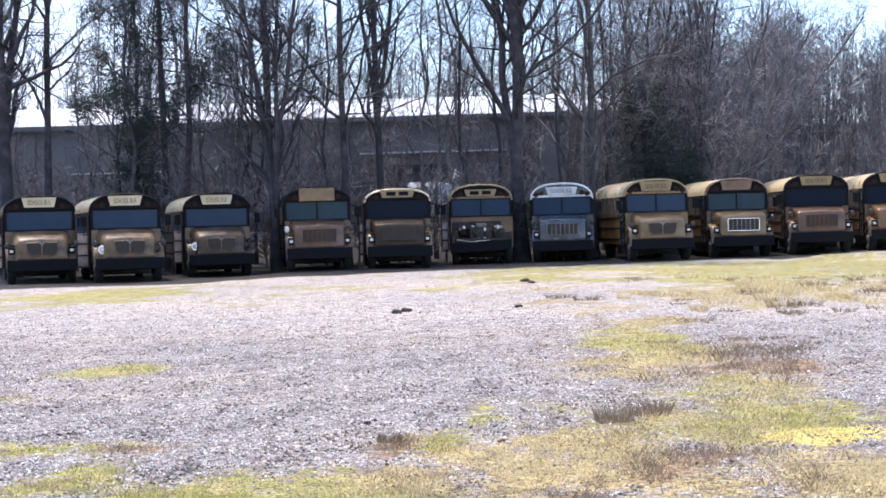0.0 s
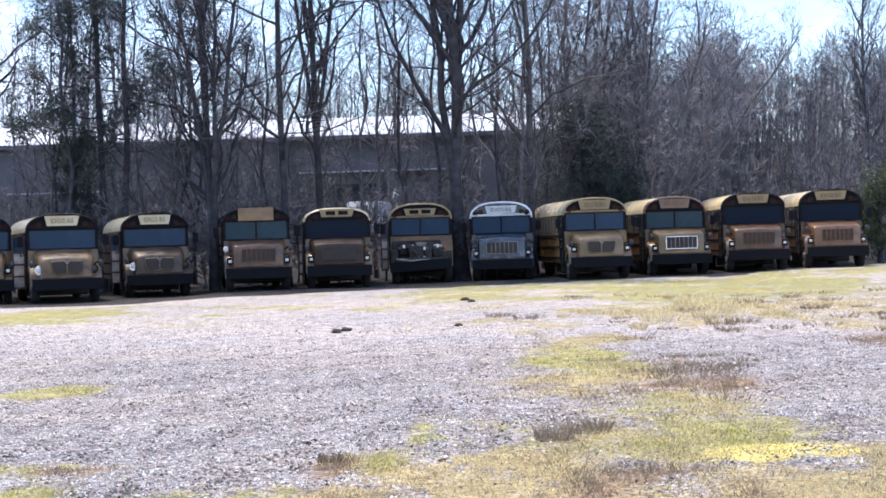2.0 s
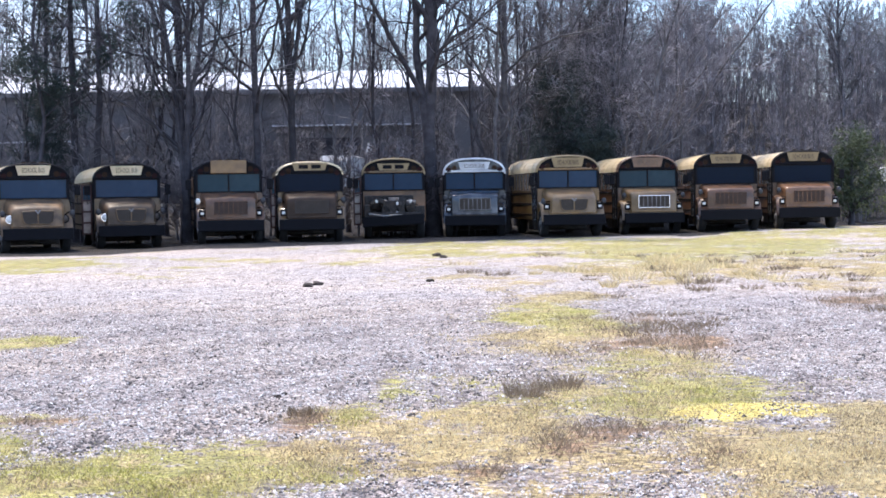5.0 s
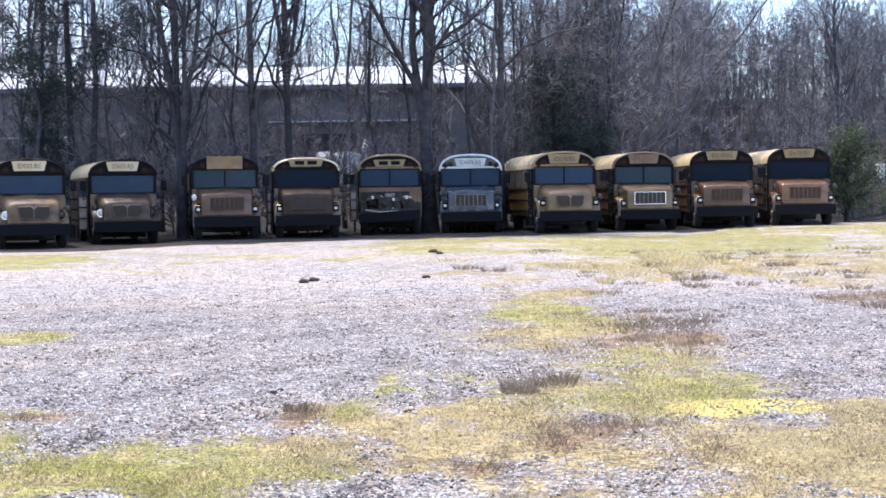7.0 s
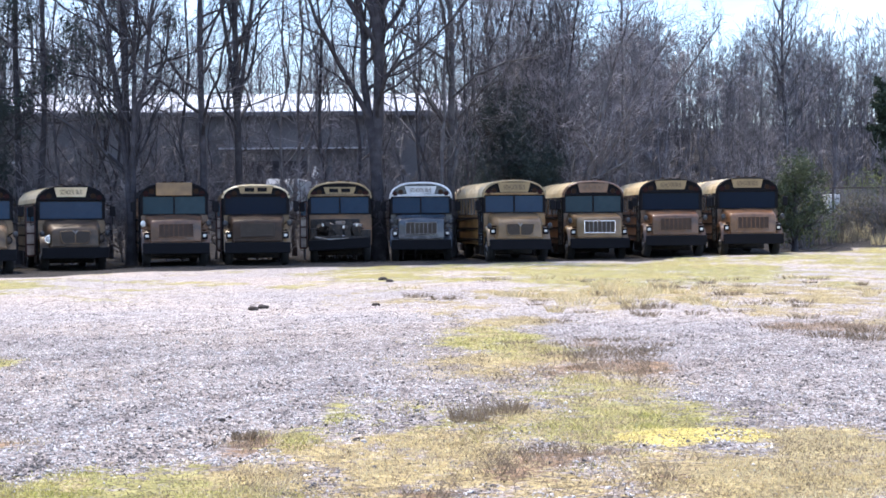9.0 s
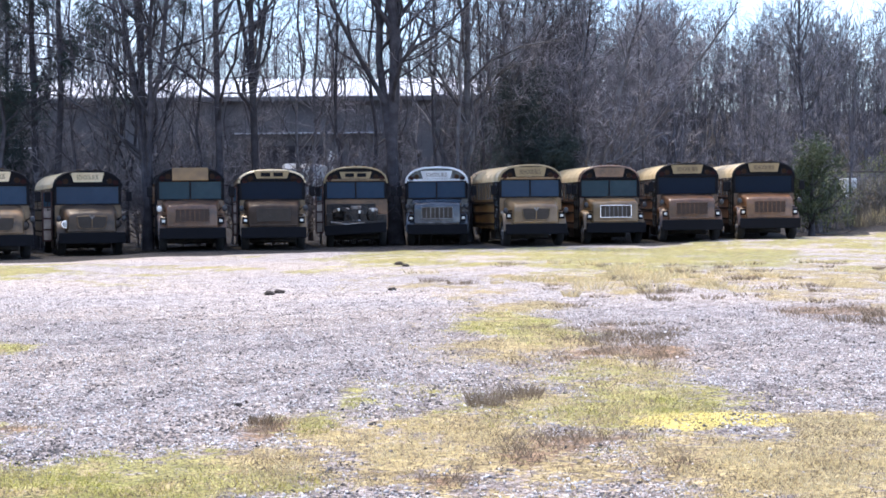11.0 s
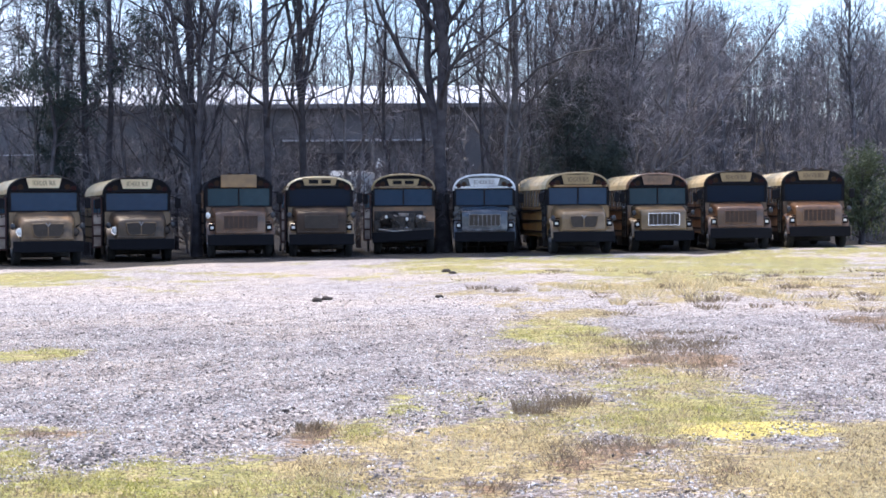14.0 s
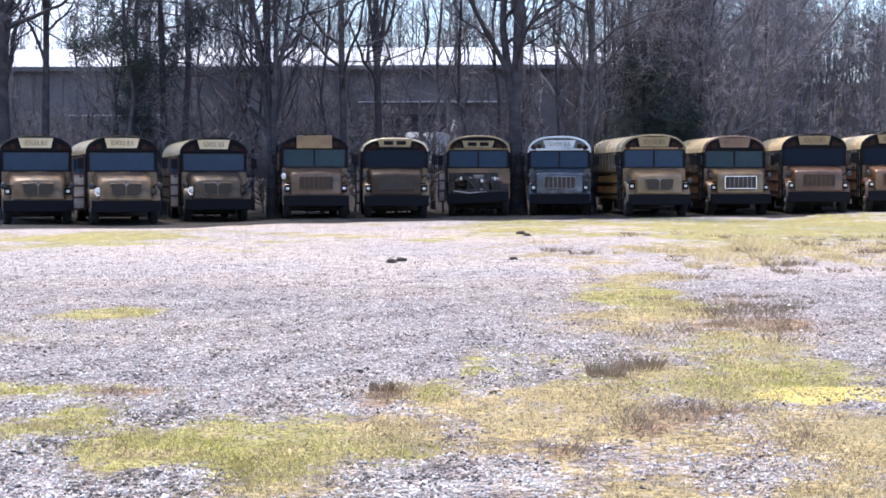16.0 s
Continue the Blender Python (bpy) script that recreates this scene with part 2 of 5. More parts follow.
def text_mesh(words, width, height):
    key = (words, width, height)
    if key not in TEXTS:
        cu = bpy.data.curves.new("lettering", "FONT")
        cu.body, cu.extrude, cu.size = words, 0.004, 1.0
        cu.align_x, cu.align_y = "CENTER", "CENTER"
        tmp = new("lettering_curve", cu)
        bpy.context.view_layer.update()
        me = bpy.data.meshes.new_from_object(tmp.evaluated_get(bpy.context.evaluated_depsgraph_get()))
        bpy.data.objects.remove(tmp)
        co = np.array([v.co[:] for v in me.vertices])
        lo, hi = co.min(0), co.max(0)
        for v in me.vertices:
            v.co.x = (v.co.x - (lo[0] + hi[0]) / 2) * width / (hi[0] - lo[0])
            v.co.y = (v.co.y - (lo[1] + hi[1]) / 2) * height / (hi[1] - lo[1])
        me.materials.clear()
        me.materials.append(LETTER)
        TEXTS[key] = me
    return TEXTS[key]


# ---- ground ----
# Patches on the lot: x, y, half width, half depth.
GREEN = [
    (5.12, 46.26, 5.62, 5.65),
    (9.85, 48.34, 3.17, 7.80),
    (14.86, 58.86, 3.34, 5.04),
    (-10.71, 40.82, 3.92, 4.05),
    (7.50, 52.50, 8.48, 6.22),
    (19.60, 66.50, 3.85, 3.62),
    (7.00, 44.50, 5.20, 5.09),
    (-4.77, 18.59, 0.38, 0.78),
    (-4.91, 15.97, 0.36, 0.57),
    (-3.44, 12.07, 0.65, 0.42),
    (-2.93, 10.83, 0.20, 0.86),
    (-3.07, 10.08, 0.25, 0.57),
    (-2.38, 9.38, 0.26, 0.55),
    (-2.02, 9.70, 0.39, 0.59),
    (-1.43, 8.99, 0.38, 0.87),
    (-1.11, 9.73, 0.44, 0.59),
    (-0.80, 12.17, 0.20, 0.38),
    (-0.46, 13.71, 0.05, 0.57),
    (1.77, 19.83, 0.36, 1.74),
    (1.77, 13.78, 0.57, 1.37),
    (2.34, 13.86, 0.55, 1.17),
    (2.36, 12.46, 0.33, 0.52),
    (2.00, 13.40, 0.90, 1.50),
    (1.50, 22.40, 0.44, 1.40),
    (1.95, 16.00, 0.55, 1.50),
]
YELLOW = [
    (1.90, 11.85, 0.34, 0.50),
    (2.30, 12.15, 0.34, 0.42),
]
STRAW = [
    (4.06, 34.55, 2.46, 3.73),
    (9.29, 34.02, 2.12, 6.06),
    (2.60, 10.00, 1.01, 1.35),
    (2.60, 9.00, 1.01, 0.85),
    (-0.28, 11.45, 0.48, 0.59),
    (0.20, 10.71, 0.57, 0.90),
    (0.78, 10.97, 0.44, 0.81),
    (1.33, 12.20, 0.33, 0.53),
    (1.74, 10.07, 0.62, 0.68),
    (1.77, 9.02, 0.23, 0.68),
    (0.35, 8.71, 0.43, 0.68),
    (0.06, 9.59, 0.39, 0.66),
    (-0.81, 10.18, 0.31, 0.70),
    (-1.05, 8.23, 0.34, 0.31),
    (-0.23, 9.46, 0.30, 0.40),
    (3.22, 30.08, 1.66, 2.65),
    (5.92, 31.06, 0.63, 2.47),
    (1.07, 31.77, 0.43, 0.94),
    (1.07, 13.11, 0.23, 0.48),
    (1.60, 11.00, 0.80, 0.70),
    (1.55, 17.60, 0.75, 2.20),
    (2.00, 25.50, 0.70, 1.60),
]
BROWN = [
    (1.58, 11.05, 0.53, 0.24),
    (1.72, 9.73, 0.26, 0.24),
    (2.41, 20.65, 0.35, 0.73),
    (2.14, 17.58, 0.59, 0.86),
    (2.74, 17.28, 0.26, 0.82),
    (1.22, 16.30, 0.28, 0.40),
    (0.71, 13.48, 0.17, 0.58),
    (1.04, 13.68, 0.18, 0.40),
    (-1.02, 11.85, 0.10, 0.24),
    (0.23, 9.67, 0.20, 0.24),
    (-2.94, 12.08, 0.17, 0.16),
    (6.25, 23.49, 0.61, 0.92),
    (1.30, 10.30, 0.62, 0.50),
    (1.95, 18.30, 0.42, 1.10),
]
BARE = [
    (1.13, 8.99, 0.31, 0.55),
    (-0.33, 8.58, 0.24, 0.35),
    (-0.62, 8.60, 0.18, 0.39),
    (-2.64, 8.61, 0.18, 0.36),
    (-1.84, 8.54, 0.15, 0.26),
    (-3.43, 11.31, 0.24, 0.22),
    (-2.12, 8.22, 0.11, 0.18),
    (4.11, 20.88, 1.09, 3.37),
    (2.43, 30.50, 0.66, 1.55),
]


def ramp01(v, a, b):
    s = np.clip((v - a) / (b - a), 0, 1)
    return s * s * (3 - 2 * s)


def rise(x, y):
    """Height of the ground: a flat lot, a low bank behind the vehicles, a wooded hill on one side."""
    x, y = np.asarray(x, float), np.asarray(y, float)
    h = 0.12 * ramp01(x, 8, 14) * ramp01(y, 45, 62)
    h = h - 0.12 * ramp01(-x, 8, 11) * ramp01(y, 46, 53)
    h = h + 1.5 * ramp01(y, 69, 84)
    h = h + 7.0 * ramp01(y, 80, 135) * ramp01(x, 5, 20) + 2.5 * ramp01(y, 110, 260)
    return h + 0.02 * np.sin(x * 0.9 + 1.3) * np.sin(y * 0.55)


def waves(x, y, seed, size):
    """Smooth random values about 0, for the edges of patches."""
    r = np.random.RandomState(seed)
    v = np.zeros_like(x)
    for k in range(14):
        a, f = r.uniform(0, 6.28), (1.0 + 0.45 * k) / size
        v += np.sin((x * math.cos(a) + y * 0.45 * math.sin(a)) * f + r.uniform(0, 6.28)) / (1 + 0.35 * k)
    return v / 3.0


def patch_field(x, y, patches, seed):
    v = np.zeros_like(x)
    wob = waves(x, y, seed, 1.2) * 0.55 + waves(x, y, seed + 50, 0.3) * 0.42
    for cx, cy, rx, ry in patches:
        d = np.sqrt(((x - cx) / rx) ** 2 + ((y - cy) / ry) ** 2)
        v = np.maximum(v, np.clip(1.22 - 0.62 * d + wob * 1.1, 0, 1))
    return v


def fields(x, y):
    """How much grass, yellow, straw, brown weed, and leafy forest floor with painted shade there is at places on the
    ground.
    """
    bare = patch_field(x, y, BARE, 5)
    grass = patch_field(x, y, GREEN, 1) * (1 - 0.9 * bare)
    yellow = patch_field(x, y, YELLOW, 2)
    straw = patch_field(x, y, STRAW, 3) * (1 - 0.8 * bare)
    brown = patch_field(x, y, BROWN, 4)
    # The forest-floor dark runs on past the wood, painting shade before the buses.
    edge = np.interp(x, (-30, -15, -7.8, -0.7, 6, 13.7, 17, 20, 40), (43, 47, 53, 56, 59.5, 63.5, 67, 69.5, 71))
    litter_shade = ramp01(y + waves(x, y, 9, 2.0) * 1.6 - edge, -0.2, 0.5)
    grass = grass * np.clip(0.92 + 0.45 * waves(x, y, 31, 0.35), 0, 1)
    straw = straw * np.clip(0.74 + 0.6 * waves(x, y, 32, 0.3), 0, 1)
    brown = brown * np.clip(0.58 + 0.9 * waves(x, y, 33, 0.22), 0, 1)
    return grass, yellow, straw, brown, litter_shade


def axis(lo, hi, fine_lo, fine_hi, step, grow):
    mid = list(np.arange(fine_lo, fine_hi + step / 2, step))
    up, s = [], step
    v = fine_hi
    while v < hi:
        s *= grow
        v += s
        up.append(min(v, hi))
    down, s = [], step
    v = fine_lo
    while v > lo:
        s *= grow
        v -= s
        down.append(max(v, lo))
    return np.array(down[::-1] + mid + up)


gx = axis(-2500, 2500, -16, 20, 0.3, 1.16)
gy = axis(-2500, 3000, 7, 36, 0.22, 1.055)
GX, GY = np.meshgrid(gx, gy)
GZ = rise(GX, GY)
nx, ny = len(gx), len(gy)
idx = np.arange(nx * ny).reshape(ny, nx)
quads = np.stack([idx[:-1, :-1], idx[:-1, 1:], idx[1:, 1:], idx[1:, :-1]], -1).reshape(-1, 4)


def ground_material():
    m = bpy.data.materials.new("gravel_lot")
    m.use_nodes = True
    n, l = m.node_tree.nodes, m.node_tree.links
    b = n["Principled BSDF"]
    b.inputs["Roughness"].default_value = 0.9
    geo = n.new("ShaderNodeNewGeometry")

    def noise_node(scale, detail=4.0, rough=0.6):
        t = n.new("ShaderNodeTexNoise")
        t.inputs["Scale"].default_value, t.inputs["Detail"].default_value, t.inputs["Roughness"].default_value = scale, detail, rough
        l.new(geo.outputs["Position"], t.inputs["Vector"])
        return t.outputs["Fac"]

    def two(fac, p0, p1, c0, c1):
        r = n.new("ShaderNodeValToRGB")
        r.color_ramp.elements[0].position, r.color_ramp.elements[1].position = p0, p1
        r.color_ramp.elements[0].color, r.color_ramp.elements[1].color = (*c0, 1), (*c1, 1)
        l.new(fac, r.inputs["Fac"])
        return r.outputs["Color"]

    def blend(fac, c0, c1):
        x = n.new("ShaderNodeMix")
        x.data_type = "RGBA"
        l.new(fac, x.inputs[0])
        l.new(c0, x.inputs[6])
        l.new(c1, x.inputs[7])
        return x.outputs[2]

    def times(c0, c1):
        x = n.new("ShaderNodeMix")
        x.data_type, x.blend_type = "RGBA", "MULTIPLY"
        x.inputs[0].default_value = 1.0
        l.new(c0, x.inputs[6])
        l.new(c1, x.inputs[7])
        return x.outputs[2]

    def mask(name, noise_out, lo=0.40, hi=0.66, gain=0.45):
        at = n.new("ShaderNodeAttribute")
        at.attribute_name = name
        s = n.new("ShaderNodeMath")
        s.operation = "MULTIPLY_ADD"
        s.inputs[1].default_value, s.inputs[2].default_value = gain * 2, -gain
        l.new(noise_out, s.inputs[0])
        add = n.new("ShaderNodeMath")
        add.operation = "ADD"
        l.new(at.outputs["Fac"], add.inputs[0])
        l.new(s.outputs["Value"], add.inputs[1])
        mr = n.new("ShaderNodeMapRange")
        mr.interpolation_type = "SMOOTHSTEP"
        mr.inputs["From Min"].default_value, mr.inputs["From Max"].default_value = lo, hi
        l.new(add.outputs["Value"], mr.inputs["Value"])
        return mr.outputs["Result"]

    cells = n.new("ShaderNodeTexVoronoi")
    cells.inputs["Scale"].default_value = 26.0
    l.new(geo.outputs["Position"], cells.inputs["Vector"])
    cell_grey = n.new("ShaderNodeSeparateColor")
    l.new(cells.outputs["Color"], cell_grey.inputs["Color"])
    stone = two(cell_grey.outputs["Red"], 0.0, 1.0, (0.22, 0.205, 0.195), (0.76, 0.72, 0.69))
    dusty = two(noise_node(0.55, 7, 0.7), 0.36, 0.62, (0.72, 0.70, 0.72), (1.0, 0.98, 0.95))
    gravel = times(stone, dusty)
    sand = two(noise_node(9.0, 6), 0.3, 0.7, (0.53, 0.495, 0.465), (0.75, 0.705, 0.67))
    gravel = blend(mask("dust", noise_node(1.7, 6), 0.3, 0.7, 0.35), gravel, sand)
    dark = two(noise_node(5.0, 8, 0.7), 0.36, 0.48, (0.42, 0.395, 0.39), (1.0, 1.0, 1.0))
    gravel = times(gravel, dark)
    tuft = noise_node(7.0, 8, 0.75)
    green = two(noise_node(3.1, 8, 0.7), 0.35, 0.65, (0.30, 0.31, 0.07), (0.62, 0.58, 0.22))
    gold = two(noise_node(5.1, 6, 0.7), 0.35, 0.65, (0.70, 0.60, 0.14), (0.90, 0.78, 0.24))
    straw = two(noise_node(6.3, 8, 0.7), 0.35, 0.65, (0.36, 0.295, 0.12), (0.62, 0.535, 0.27))
    brown = two(noise_node(6.9, 8, 0.7), 0.35, 0.65, (0.17, 0.115, 0.07), (0.48, 0.34, 0.20))
    # Forest floor colour, kept extra dark to hold the buses' and trees' shade.
    litter_shade = two(noise_node(4.3, 8, 0.7), 0.35, 0.65, (0.014, 0.012, 0.011), (0.042, 0.036, 0.033))
    c = blend(mask("straw", tuft, gain=1.7), gravel, straw)
    c = blend(mask("grass", noise_node(5.5, 8, 0.75), gain=1.6), c, green)
    c = blend(mask("straw", noise_node(3.3, 8, 0.75), 0.62, 0.85, 1.9), c, straw)
    c = blend(mask("grass", noise_node(1.9, 8, 0.75), 0.95, 1.25, 1.9), c, straw)
    c = blend(mask("yellow", tuft, gain=0.7), c, gold)
    c = blend(mask("brown", noise_node(8.5, 8, 0.75), gain=1.9), c, brown)
    c = blend(mask("litter_shade", tuft), c, litter_shade)
    # Dark specks put the small shadows between stones and blades into the colour.
    speck = two(noise_node(24.0, 5, 0.75), 0.41, 0.52, (0.22, 0.195, 0.185), (1.08, 1.06, 1.05))
    clump = two(noise_node(2.4, 6, 0.7), 0.36, 0.60, (0.60, 0.565, 0.55), (1.04, 1.02, 0.99))
    tint = two(noise_node(0.16, 5, 0.6), 0.40, 0.60, (0.90, 0.91, 0.95), (1.06, 1.02, 0.97))
    c = times(times(times(c, speck), clump), tint)
    l.new(c, b.inputs["Base Color"])
    bp = n.new("ShaderNodeBump")
    bp.inputs["Strength"].default_value, bp.inputs["Distance"].default_value = 0.7, 0.04
    height = n.new("ShaderNodeMath")
    height.operation = "ADD"
    l.new(cells.outputs["Distance"], height.inputs[0])
    l.new(noise_node(12.0, 6, 0.7), height.inputs[1])
    l.new(height.outputs["Value"], bp.inputs["Height"])
    l.new(bp.outputs["Normal"], b.inputs["Normal"])
    return m


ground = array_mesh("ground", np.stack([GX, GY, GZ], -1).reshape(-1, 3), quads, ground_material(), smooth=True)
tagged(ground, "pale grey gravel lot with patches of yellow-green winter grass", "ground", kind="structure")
for key, values in zip(("grass", "yellow", "straw", "brown", "litter_shade"), fields(GX, GY)):
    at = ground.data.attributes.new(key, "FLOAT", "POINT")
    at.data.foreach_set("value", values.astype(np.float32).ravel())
at = ground.data.attributes.new("dust", "FLOAT", "POINT")
at.data.foreach_set("value", (ramp01(GY, 11, 36) * 0.85).astype(np.float32).ravel())


# ---- warehouse behind the trees ----
def warehouse():
    root = tagged(new("warehouse"), "long grey metal warehouse with a bright pale roof behind bare trees", "building")
    x0, x1, y0, y1, eave, ridge = -48.0, 5.9, 95.0, 115.0, 7.75, 9.45
    mid = (y0 + y1) / 2
    base = 1.0
    bm = fresh()
    box(bm, x0, x1, y0, y0 + 0.2, base, eave)
    box(bm, x0, x1, y1 - 0.2, y1, base, eave)
    for xx in (x0, x1 - 0.2):
        loft(bm, [[(xx, y0 + 0.2, base), (xx, y1 - 0.2, base), (xx, y1 - 0.2, eave), (xx, mid, ridge - 0.1), (xx, y0 + 0.2, eave)],
                  [(xx + 0.2, y0 + 0.2, base), (xx + 0.2, y1 - 0.2, base), (xx + 0.2, y1 - 0.2, eave), (xx + 0.2, mid, ridge - 0.1), (xx + 0.2, y0 + 0.2, eave)]])
    part("wall", bm, WALL_METAL, root)
    for k in range(60):                                        # upright ribs of the cladding
        bm = fresh()
        xx = x0 + 0.4 + k * (x1 - x0 - 0.8) / 59
        box(bm, xx - 0.06, xx + 0.06, y0 - 0.05, y0 - 0.002, base, eave - 0.1)
        part("cladding_rib", bm, WALL_METAL, root)
    for s, (ya, yb) in enumerate(((y0 - 0.4, mid), (y1 + 0.4, mid))):
        bm = fresh()
        lo = eave - 0.05
        loft(bm, [[(x0 - 0.3, ya, lo), (x0 - 0.3, yb, ridge), (x0 - 0.3, yb, ridge + 0.12), (x0 - 0.3, ya, lo + 0.12)],
                  [(x1 + 0.3, ya, lo), (x1 + 0.3, yb, ridge), (x1 + 0.3, yb, ridge + 0.12), (x1 + 0.3, ya, lo + 0.12)]])
        part("roof", bm, ROOF_METAL, root, "bright pale sheet-metal roof slope")
    bm = fresh()
    box(bm, x0 - 0.3, x1 + 0.3, y0 - 0.52, y0 - 0.42, eave - 0.22, eave + 0.02)
    part("gutter", bm, WALL_METAL, root)
    bm = fresh()
    box(bm, -9.6, -1.2, y0 - 0.55, y0 - 0.052, 5.66, 5.74, 0.01)
    part("canopy", bm, LEDGE, root, "narrow pale canopy on the wall")
    bm = fresh()
    box(bm, -26.5, -21.0, y0 - 0.12, y0 - 0.055, 4.95, 5.04)
    part("wall_trim", bm, LEDGE, root)
    # Flat dark panel on the wall below the canopy.
    bm = fresh()
    box(bm, -9.0, -4.6, y0 - 0.1, y0 - 0.055, base, 5.0)
    part("roller_door", bm, BARK_DARK, root, "dark panel on the wall below the canopy")


warehouse()


# ---- trees ----
def tubes(lines, sides):
    """lines: pairs of points (m, n, 3) and radii (m, n). Gives vertices and quads of open tubes."""
    vs, fs, off = [], [], 0
    for P, R in lines:
        m, n = R.shape
        d = P[:, -1] - P[:, 0]
        d /= np.linalg.norm(d, axis=1, keepdims=True) + 1e-9
        ref = np.where(np.abs(d[:, 2:3]) > 0.9, np.array([[1.0, 0, 0]]), np.array([[0, 0, 1.0]]))
        u = np.cross(d, ref)
        u /= np.linalg.norm(u, axis=1, keepdims=True) + 1e-9
        w = np.cross(d, u)
        k = sides
        ang = np.arange(k) * 2 * np.pi / k
        ring = u[:, None, None, :] * np.cos(ang)[None, None, :, None] + w[:, None, None, :] * np.sin(ang)[None, None, :, None]
        V = P[:, :, None, :] + ring * R[:, :, None, None]
        I = np.arange(m * n * k).reshape(m, n, k) + off
        J = np.roll(I, -1, axis=2)
        fs.append(np.stack([I[:, :-1], J[:, :-1], J[:, 1:], I[:, 1:]], -1).reshape(-1, 4))
        vs.append(V.reshape(-1, 3))
        off += m * n * k
    return np.concatenate(vs), np.concatenate(fs)


def spawn(r, P, R, per, tmin, angle, length, npts, shrink, up=0.12, jitter=0.16, rmin=0.004, tmax=1.0):
    m, n = R.shape
    par = np.repeat(np.arange(m), per)
    t = np.clip(tmin + (tmax - tmin) * (np.tile(np.arange(per), m) + r.uniform(0, 1, m * per)) / per, 0, 0.999)
    s = t * (n - 1)
    i = s.astype(int)
    f = (s - i)[:, None]
    start = P[par, i] * (1 - f) + P[par, i + 1] * f
    rad = R[par, i] * (1 - f[:, 0]) + R[par, i + 1] * f[:, 0]
    d = P[par, i + 1] - P[par, i]
    d /= np.linalg.norm(d, axis=1, keepdims=True) + 1e-9
    q = r.normal(size=d.shape)
    q -= d * (q * d).sum(1, keepdims=True)
    q /= np.linalg.norm(q, axis=1, keepdims=True) + 1e-9
    a = np.radians(r.normal(angle, angle * 0.22, len(t)))[:, None]
    d = d * np.cos(a) + q * np.sin(a)
    ln = length * (1.15 - 0.6 * t) * r.uniform(0.6, 1.25, len(t))
    out = np.zeros((len(t), npts, 3))
    out[:, 0] = start
    for k in range(1, npts):
        d = d + r.normal(size=d.shape) * jitter
        d[:, 2] += up
        d /= np.linalg.norm(d, axis=1, keepdims=True)
        out[:, k] = out[:, k - 1] + d * (ln / (npts - 1))[:, None]
    r0 = np.maximum(rad * shrink, rmin)
    taper = np.linspace(1, 0.35, npts)
    return out, np.maximum(r0[:, None] * taper[None], rmin * 0.8)


def stem(r, height, radius, lean=(0.0, 0.0), npts=12, wander=0.12, top=0.25, base=(0, 0, 0)):
    z = np.linspace(0, 1, npts)
    off = np.cumsum(r.normal(size=(npts, 2)) * wander * height / 24, axis=0)
    off -= off[0]
    P = np.zeros((1, npts, 3))
    P[0, :, 0] = base[0] + lean[0] * z * height + off[:, 0]
    P[0, :, 1] = base[1] + lean[1] * z * height + off[:, 1]
    P[0, :, 2] = base[2] + z * height
    R = (radius * (1 - (1 - top) * z ** 0.8))[None].copy()
    R[0, 0] *= 1.35
    return P, R


def bare_tree(name, seed, x, y, height, radius, lean=0.0, first=0.3, limbs=16, limb_len=0.26, fine=1.0, angle=42, forks=(), bark=BARK,
              label="", group="bare trees behind the vehicles", up=0.10, wander=0.14):
    """forks: (share of the height, lean) of extra stems that leave the trunk."""
    r = np.random.RandomState(seed)
    root = tagged(new(name), label or "tall bare winter tree with grey-brown bark and fine twigs", "tree", group)
    root.location = (x, y, float(rise(x, y)) - 0.15)
    P, R = stem(r, height, radius, (lean, 0.0), wander=wander)
    stems = [(P, R)]
    for share, fl in forks:
        k = int(share * 11)
        b = P[0, k]
        stems.append(stem(r, height * (1 - share) * 0.95, R[0, k] * 0.75, (fl, r.normal(0, 0.05)), base=b, wander=wander))
    v, f = tubes(stems, 9)
    array_mesh("trunk", v, f, bark, root, smooth=True)
    limb_sets = []
    for k, (p, q) in enumerate(stems):
        limb_sets.append(spawn(r, p, q, limbs if k == 0 else max(6, limbs * 2 // 3), first if k == 0 else 0.12, angle, limb_len * height * (1 if k == 0 else 0.8), 7, 0.55, up=up, jitter=0.2))
    LP, LR = np.concatenate([s[0] for s in limb_sets]), np.concatenate([s[1] for s in limb_sets])
    B = spawn(r, LP, LR, 6, 0.2, 45, limb_len * height * 0.42, 5, 0.55, up=0.07)
    T1 = spawn(r, B[0], B[1], max(2, int(4 * fine)), 0.15, 42, limb_len * height * 0.2, 3, 0.6, rmin=0.008, up=0.05)
    T2 = spawn(r, T1[0], T1[1], max(1, int(2.7 * fine)), 0.2, 40, limb_len * height * 0.12, 2, 0.7, rmin=0.008, up=0.05)
    v, f = tubes([(LP, LR)], 5)
    w, g = tubes([B], 3)
    array_mesh("branchwork", np.concatenate([v, w]), np.concatenate([f, g + len(v)]), bark, root, smooth=True)
    v, f = tubes([T1, T2], 3)
    array_mesh("crown", v, f, TWIG_DARK if bark is BARK_DARK else TWIG, root, "dense bare twigs")
    return root


